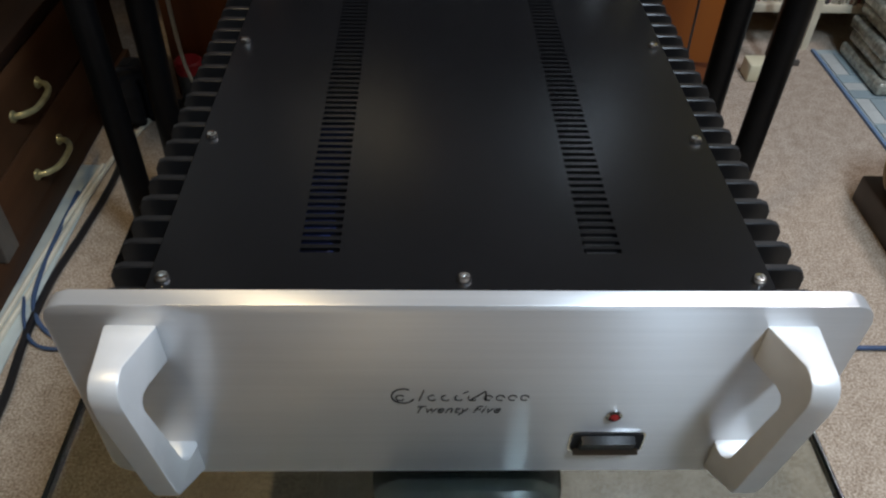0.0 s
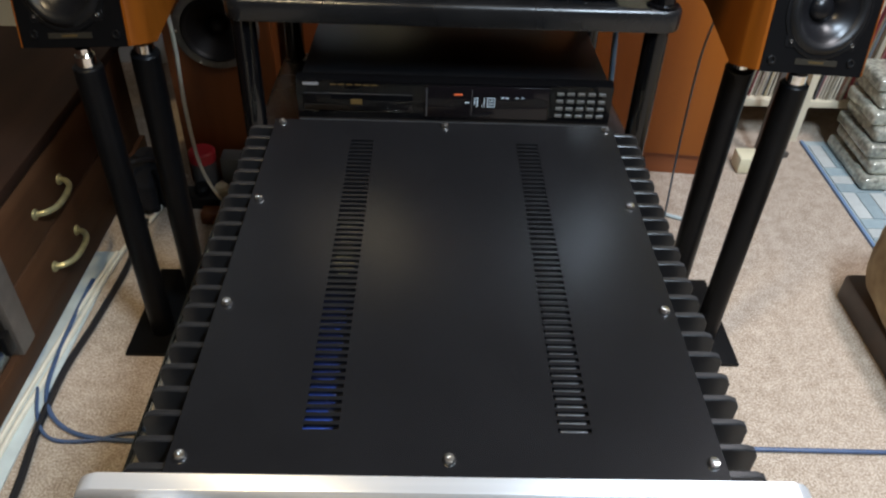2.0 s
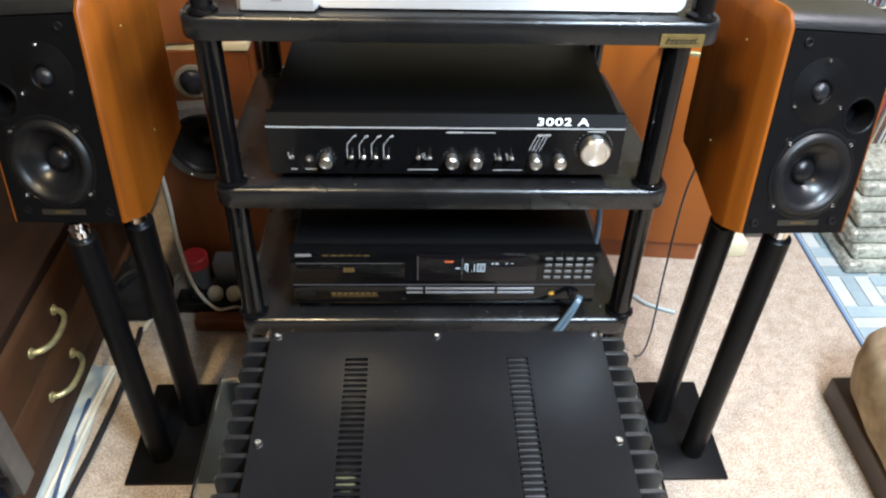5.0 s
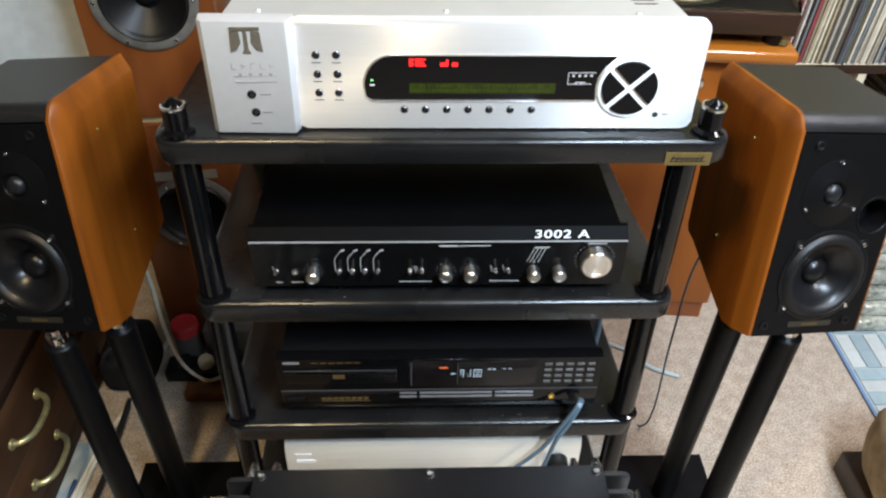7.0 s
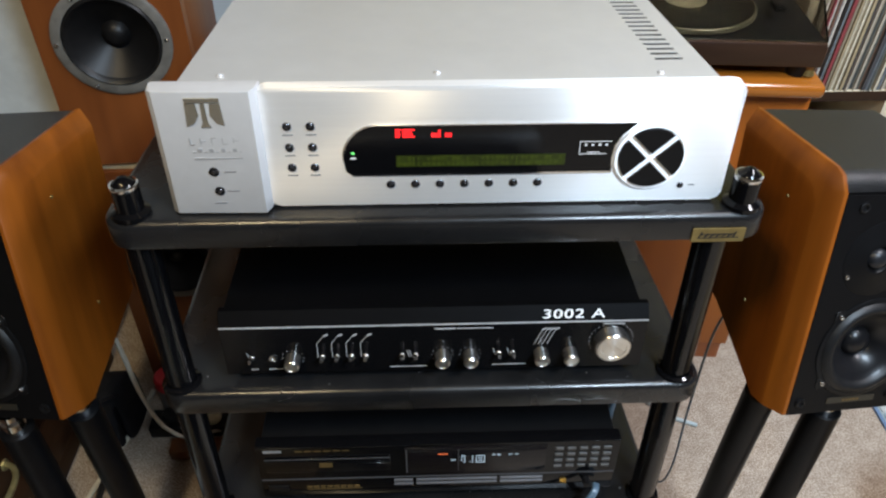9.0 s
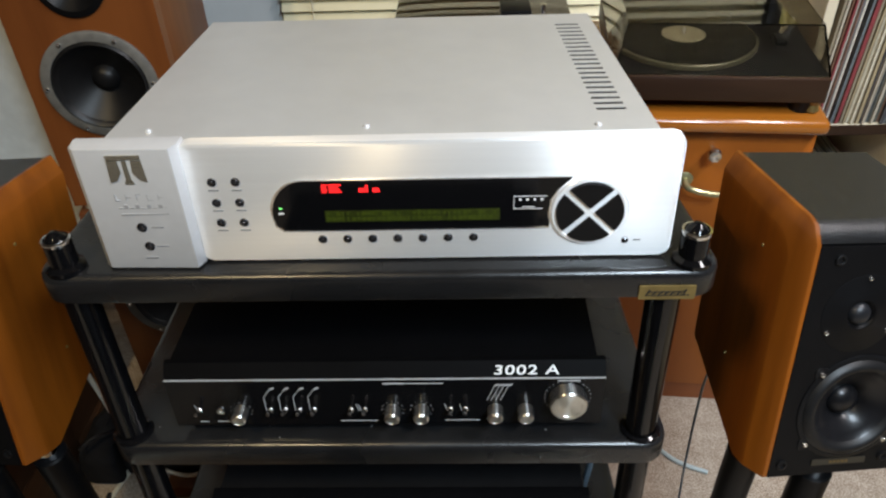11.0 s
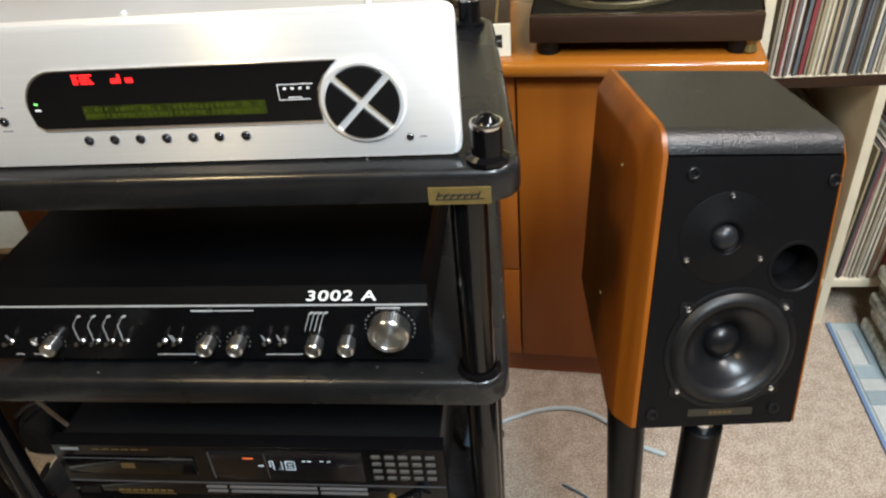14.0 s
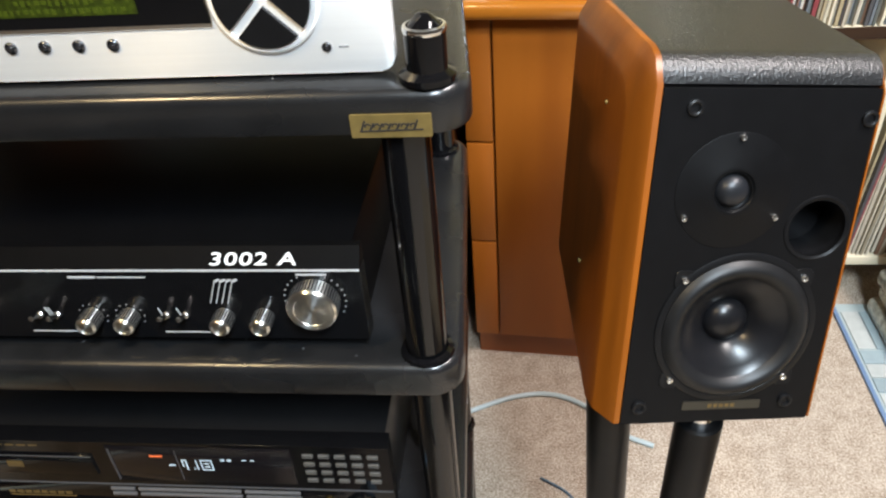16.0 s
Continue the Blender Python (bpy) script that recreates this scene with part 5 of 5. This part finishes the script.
part("front_rail", box(0.775, 1.560, 1.741, 1.7445, 0.572, 0.592), M["dark_wood"], shelf, "dark front edge of the board")
for x in (0.773, 0.995, 1.545):
    part("upright", box(x, x + 0.018, 1.742, 2.06, 0.0, 0.572), BOARD, shelf)
for x in (0.773, 1.545):
    part("upright", box(x, x + 0.018, 1.742, 2.06, 0.592, 0.975), BOARD, shelf)
# the purple light in the shelf is given as the back panel's colour
part("back", box(0.775, 1.560, 2.061, 2.067, 0.0, 0.975), mat("purple_lit_back", (0.12, 0.03, 0.06), 0.7), shelf, "back panel with the purple light painted in")
rng = random.Random(7)
HUES = [(0.50, 0.46, 0.37), (0.58, 0.56, 0.50), (0.24, 0.21, 0.15), (0.06, 0.06, 0.065), (0.22, 0.04, 0.045), (0.09, 0.10, 0.09), (0.34, 0.28, 0.17), (0.13, 0.15, 0.17), (0.40, 0.36, 0.29), (0.15, 0.08, 0.05), (0.60, 0.56, 0.44)]
SLEEVES = [mat("record_sleeve", h, 0.55, 0, 0.15, 40) for h in HUES]
sleeve_mesh = {}


def records(x0, x1, y0, z0, tall, lean, count):
    x = x0
    n = 0
    while x < x1 and n < count:
        w = rng.choice((0.0028, 0.0034, 0.0042, 0.0055))
        h = rng.randrange(len(HUES))
        if (w, h) not in sleeve_mesh:
            sleeve_mesh[(w, h)] = finish(box(-w / 2, w / 2, 0, 0.305, 0, 0.308), "record", SLEEVES[h], False)
        ob = new("record", sleeve_mesh[(w, h)])
        ob.parent = shelf
        ob.matrix_basis = FRAMES[shelf.name].inverted() @ pose(x, y0 + rng.uniform(0, 0.012), z0, 0, lean + rng.uniform(-0.6, 0.6), rng.uniform(-0.6, 0.6))
        x += w + rng.uniform(0.0004, 0.0012)
        n += 1


records(0.800, 1.535, 1.742, 0.5935, 0.308, 2.0, 160)
records(0.812, 0.985, 1.760, 0.1210, 0.308, 4.0, 30)
records(1.020, 1.530, 1.748, 0.1210, 0.308, 3.0, 110)

# ---- small things on the sideboard ----
deck = thing("tape_deck", at(0.18, 1.72, 0.727), "dark brown tape deck with a cream front on the sideboard", "deck")
part("body", box(0.000, 0.344, 1.580, 1.970, 0.7275, 0.7780, 0.002), mat("dark_brown_gloss", (0.020, 0.011, 0.008), 0.16, 0.0, 0.3, 30), deck, "glossy dark brown body")
part("front_plate", holed_plate([(-0.002, 0.7278), (0.346, 0.7278), (0.346, 0.7785), (-0.002, 0.7785)], [[(0.306, 0.7400), (0.333, 0.7400), (0.333, 0.7630), (0.306, 0.7630)]], 1.5730, 1.5797), M["plastic_cream_light"], deck, "cream front plate")
part("counter_window", box(0.3062, 0.3328, 1.5775, 1.5795, 0.7402, 0.7628), M["dark"], deck, "dark recessed window")
part("window_bar", box(0.3066, 0.3324, 1.5755, 1.5773, 0.7505, 0.7525), M["grey_print"], deck)
part("trim_strip", box(0.322, 0.326, 1.584, 1.860, 0.7782, 0.7790), M["brass"], deck, "thin pale strip along the top")
part("spool_post", lathe([(0.009, 0.7782), (0.009, 0.782), (0.004, 0.785), (0.004, 0.826), (0.006, 0.829), (0, 0.831)], at(0.282, 1.790, 0), 18), M["chrome"], deck, "slim chrome post")
lid = part("lid", box(0.004, 0.266, 1.67, 1.966, 0.7783, 0.7880, 0.003), M["acrylic"], deck, "flat smoky lid")
lid.visible_shadow = False
for hx in (0.262, 0.277):
    part("lever", tube([(hx, 1.655, 0.7782), (hx + 0.001, 1.653, 0.787), (hx + 0.004, 1.646, 0.793)], 0.0020, 8, 4), M["steel"], deck, "small steel lever")
box_low = thing("wooden_box", at(0.15, 1.80, 0.60), "dark wooden box behind the rack", "box")
part("body", box(-0.06, 0.276, 1.66, 1.98, 0.60, 0.7272, 0.003), M["dark_wood"], box_low, "dark walnut body")
part("lid_seam", box(-0.0605, 0.2765, 1.6590, 1.6605, 0.7000, 0.7020), M["dark"], box_low)
low = thing("low_cupboard", at(0.12, 1.82, 0), "dark brown cupboard behind the rack", "cupboard")
part("body", box(-0.28, 0.280, 1.62, 2.04, 0.0, 0.5995, 0.003), M["tower_wood"], low)
part("top_knob", lathe([(0.007, 0), (0.011, 0.012), (0, 0.014)], front(0.20, 1.62, 0.45), 16), M["brass"], low)
ob = thing("mains_plug", at(0.29, 1.72, 0.788), "small black and white plug adapter", "plug")
part("body", box(0.205, 0.262, 1.80, 1.86, 0.7881, 0.814, 0.003), M["black_plastic"], ob)
part("face", box(0.207, 0.260, 1.7965, 1.7998, 0.7900, 0.804, 0.001), M["plastic_white"], ob)
turned(solid("cabinet_key", lathe([(0.008, 0), (0.012, 0.004), (0.009, 0.014), (0.013, 0.024), (0.009, 0.031), (0, 0.032)], at(0.700, 1.55, 0.727), 16), M["brass"], "little brass knob on the sideboard top", "knob"))

# ---- floor things ----
MATB = thing("woven_mat", at(1.4, 1.5, 0), "pale blue and white basket-weave mat on the carpet", "mat")
part("edge", box(1.020, 1.028, 0.95, 1.735, 0.0, 0.007, 0.001), mat("blue_edge", (0.14, 0.22, 0.36), 0.6), MATB, "blue bound edge")
part("base", box(1.028, 1.90, 0.95, 1.735, 0.0, 0.004), mat("mat_base", (0.36, 0.42, 0.42), 0.6), MATB)
STRIP = [mat("mat_strip_white", (0.44, 0.46, 0.44), 0.55, 0, 0.08, 60, island=0.08), mat("mat_strip_blue", (0.28, 0.35, 0.37), 0.55, 0, 0.08, 60, island=0.08)]
strip_mesh = [finish(box(-0.0165, 0.0165, -0.052, 0.052, 0, 0.003, 0.0008, 1), "strip", m) for m in STRIP]
for i in range(8):
    for j in range(7):
        turned = (i + j) % 2
        cx, cy = 1.085 + 0.108 * i, 1.010 + 0.108 * j
        for k in range(3):
            o = (k - 1) * 0.035
            ob = new("strip", strip_mesh[1 if (k == 1) ^ turned else 0])
            ob.parent = MATB
            ob.matrix_basis = FRAMES[MATB.name].inverted() @ pose(cx + (0 if turned else o), cy + (o if turned else 0), 0.0042, 0, 0, 90 if turned else 0)

stack = thing("case_stack", at(1.12, 1.62, 0), "stack of glossy plastic cases in clear wrapping on a mat", "stack")
WRAP = mat("wrapped_plastic", (0.42, 0.42, 0.35), 0.18, 0.3, 0.5, 90, bump=0.8, bscale=90, coat=0.4)
for k in range(7):
    part("case", box(1.082 + 0.012 * (k % 2), 1.262, 1.500 + 0.016 * k, 1.720, 0.0075 + 0.036 * k, 0.0415 + 0.036 * k, 0.010, 3), WRAP, stack, "wrapped plastic case")


def cushion(x0, x1, y0, y1, z0, z1, bulge):
    bm = box(x0, x1, y0, y1, z0, z1)
    bmesh.ops.subdivide_edges(bm, edges=bm.edges[:], cuts=14, use_grid_fill=True)
    for v in bm.verts:
        u, w, h = (v.co.x - x0) / (x1 - x0), (v.co.y - y0) / (y1 - y0), (v.co.z - z0) / (z1 - z0)
        k = max(0.0, math.sin(math.pi * u) * math.sin(math.pi * w))
        v.co.z += bulge * k ** 0.5 * (1 if h > 0.5 else 0) + 0.010 * noise.noise(v.co * 9)
        r = 0.05 * (abs(2 * u - 1) ** 6 * abs(2 * w - 1) ** 6 + abs(2 * h - 1) ** 5 * 0.5)
        c = Vector(((x0 + x1) / 2, (y0 + y1) / 2, v.co.z))
        v.co -= (v.co - c).normalized() * r + Vector((0, 0, 0))
        v.co += Vector((noise.noise(v.co * 14 + Vector((3, 0, 0))), noise.noise(v.co * 14), 0)) * 0.008
    return bm


seat = thing("ottoman", at(1.1, 0.8, 0), "low ottoman with patterned beige cushion on a dark base", "ottoman")
part("base", box(0.872, 1.35, 0.35, 1.128, 0.0, 0.060, 0.006), mat("dark_seat_base", (0.035, 0.022, 0.015), 0.5, 0, 0.3, 30), seat, "dark wooden base")
part("cushion", cushion(0.862, 1.37, 0.34, 1.150, 0.061, 0.215, 0.035), mat("patterned_cloth", (0.42, 0.33, 0.20), 0.9, 0, 0, 26, bump=0.5, bscale=500, colour2=(0.20, 0.14, 0.08)), seat, "patterned beige cushion")

ob = thing("plug_adapter", at(0.826, 1.60, 0), "cream plug adapter lying on the carpet", "adapter")
part("body", box(0.800, 0.855, 1.575, 1.630, 0.0, 0.045, 0.005), M["plastic_cream"], ob)
part("prong", box(0.818, 0.836, 1.6302, 1.644, 0.016, 0.028, 0.002), M["steel"], ob)
ob = thing("metal_bracket", at(0.90, 1.66, 0), "grey metal bracket leaning beside the sideboard", "bracket")
part("leg", box(0.868, 0.886, 1.655, 1.668, 0.0, 0.42, 0.002), mat("grey_steel", (0.14, 0.13, 0.12), 0.4, 0.6), ob)
part("foot", box(0.868, 0.960, 1.655, 1.668, 0.0, 0.014, 0.002), mat("grey_steel_foot", (0.14, 0.13, 0.12), 0.4, 0.6), ob)


def cable(name, pts, r, material, label):
    return solid(name, tube(pts, r, 8, 8), M[material], label, "cable", kind="")


cable("cream_cable", [(-0.560, 1.50, 0.006), (-0.585, 1.36, 0.006), (-0.620, 1.22, 0.0065), (-0.634, 1.05, 0.006), (-0.643, 0.88, 0.006), (-0.654, 0.74, 0.006), (-0.655, 0.55, 0.006), (-0.66, 0.2, 0.006)], 0.0052, "cable_white", "cream cable lying along the drawer unit")
cable("cream_cable", [(-0.625, 1.20, 0.015), (-0.648, 1.02, 0.008), (-0.660, 0.85, 0.007), (-0.666, 0.70, 0.007), (-0.664, 0.40, 0.007), (-0.664, 0.1, 0.007)], 0.0045, "cable_white", "cream cable lying along the drawer unit")
cable("black_cable", [(-0.600, 1.32, 0.008), (-0.598, 1.22, 0.007), (-0.596, 1.14, 0.007), (-0.606, 1.00, 0.007), (-0.618, 0.88, 0.007), (-0.614, 0.75, 0.007), (-0.600, 0.62, 0.007), (-0.605, 0.45, 0.007), (-0.62, 0.1, 0.007)], 0.0065, "cable_black", "thick black cable lying on the carpet")
cable("blue_cable", [(-0.650, 1.12, 0.0095), (-0.645, 0.95, 0.0095), (-0.625, 0.82, 0.0095), (-0.56, 0.752, 0.006), (-0.44, 0.735, 0.006), (-0.2, 0.738, 0.006), (0.2, 0.742, 0.006), (0.55, 0.738, 0.006), (0.85, 0.735, 0.006)], 0.0040, "cable_blue", "blue cable crossing the carpet")
cable("blue_cable", [(-0.648, 0.84, 0.0095), (-0.622, 0.775, 0.0095), (-0.585, 0.735, 0.0085), (-0.52, 0.735, 0.006), (-0.45, 0.752, 0.006), (-0.25, 0.755, 0.006), (0.1, 0.758, 0.006)], 0.0030, "cable_blue", "blue cable crossing the carpet")
solid("cable_duct", box(-0.6775, -0.628, 0.10, 1.215, 0.0005, 0.004, 0.001), mat("pale_duct", (0.50, 0.56, 0.55), 0.5, 0, 0.12, 30), "pale bluish flat strip under the cables", "duct")
cable("white_cable", [(-0.395, 1.13, 0.600), (-0.400, 1.15, 0.50), (-0.418, 1.19, 0.36), (-0.432, 1.25, 0.20), (-0.425, 1.32, 0.07), (-0.400, 1.37, 0.025), (-0.34, 1.39, 0.012), (-0.26, 1.40, 0.008)], 0.0036, "cable_white", "white cable hanging from the speaker")
cable("pale_cable", [(0.30, 1.44, 0.005), (0.38, 1.475, 0.005), (0.45, 1.482, 0.005), (0.51, 1.455, 0.005), (0.56, 1.40, 0.005), (0.62, 1.37, 0.005)], 0.0045, "cable_pale", "pale blue cable curling on the carpet")
cable("hanging_cord", [(0.470, 1.130, 0.600), (0.472, 1.160, 0.500), (0.486, 1.185, 0.300), (0.502, 1.205, 0.100), (0.500, 1.235, 0.005), (0.465, 1.275, 0.004), (0.425, 1.300, 0.004)], 0.0020, "cable_slate", "thin greyish cord hanging from the speaker to the carpet")
cable("slate_cable", [(0.252, 0.926, 0.483), (0.247, 0.912, 0.486), (0.228, 0.904, 0.452), (0.207, 0.899, 0.413), (0.182, 0.897, 0.380), (0.158, 0.895, 0.354), (0.135, 0.893, 0.325)], 0.0030, "cable_slate", "slate blue cable hanging over the shelf edge")
cable("slate_cable", [(0.256, 0.926, 0.481), (0.250, 0.912, 0.483), (0.236, 0.904, 0.452), (0.222, 0.899, 0.426), (0.213, 0.897, 0.384), (0.206, 0.895, 0.350), (0.202, 0.893, 0.320)], 0.0030, "cable_slate", "slate blue cable hanging over the shelf edge")
cable("slate_cable", [(0.300, 1.10, 0.640), (0.302, 1.08, 0.57), (0.300, 1.05, 0.50), (0.290, 1.03, 0.452)], 0.0045, "cable_slate", "slate blue cable beside the disc player")

strip = thing("power_strip", at(-0.45, 1.40, 0), "black power strip with cream plugs", "power strip")
part("body", box(-0.535, -0.365, 1.375, 1.427, 0.0, 0.030, 0.003), M["black_plastic"], strip)
for x in (-0.492, -0.447, -0.405):
    part("plug", lathe([(0.017, 0.030), (0.018, 0.044), (0.013, 0.052), (0, 0.053)], at(x, 1.400, 0), 20), M["plastic_cream"] if x > -0.48 else M["black_plastic"], strip, "round plug")
blk = thing("wooden_block", at(-0.42, 1.34, 0), "reddish brown wooden block on the carpet", "block")
part("body", box(-0.480, -0.345, 1.318, 1.352, 0.0, 0.030, 0.003), M["tower_wood"], blk)
jar = thing("red_lid_jar", at(-0.50, 1.45, 0), "small jar with a red lid among the clutter", "jar")
part("body", lathe([(0.026, 0), (0.028, 0.01), (0.028, 0.085)], at(-0.495, 1.452, 0), 24), mat("smoky_jar", (0.10, 0.10, 0.10), 0.3), jar)
part("cap", lathe([(0.030, 0.0855), (0.030, 0.108), (0.026, 0.112), (0, 0.112)], at(-0.495, 1.452, 0), 24), M["plastic_red"], jar, "red screw cap")
bin_ = thing("storage_box", at(-0.40, 1.462, 0), "grey plastic box with dark contents", "box")
part("body", box(-0.455, -0.335, 1.440, 1.485, 0.0, 0.095, 0.004), mat("grey_plastic", (0.14, 0.15, 0.15), 0.5), bin_)
bag = thing("cloth_bag", at(-0.615, 1.42, 0), "black cloth bag slumped on the carpet by the drawers", "bag")
part("body", cushion(-0.668, -0.556, 1.335, 1.490, 0.004, 0.100, 0.022), mat("black_cloth", (0.010, 0.010, 0.012), 0.9, 0, 0.3, 60, bump=0.5, bscale=400, spec=0.2), bag, "slumped black cloth body")
part("strap", tube([(-0.640, 1.36, 0.112), (-0.632, 1.34, 0.128), (-0.610, 1.352, 0.142), (-0.590, 1.375, 0.132), (-0.582, 1.395, 0.116)], 0.004, 8, 5), M["cable_black"], bag, "black strap")
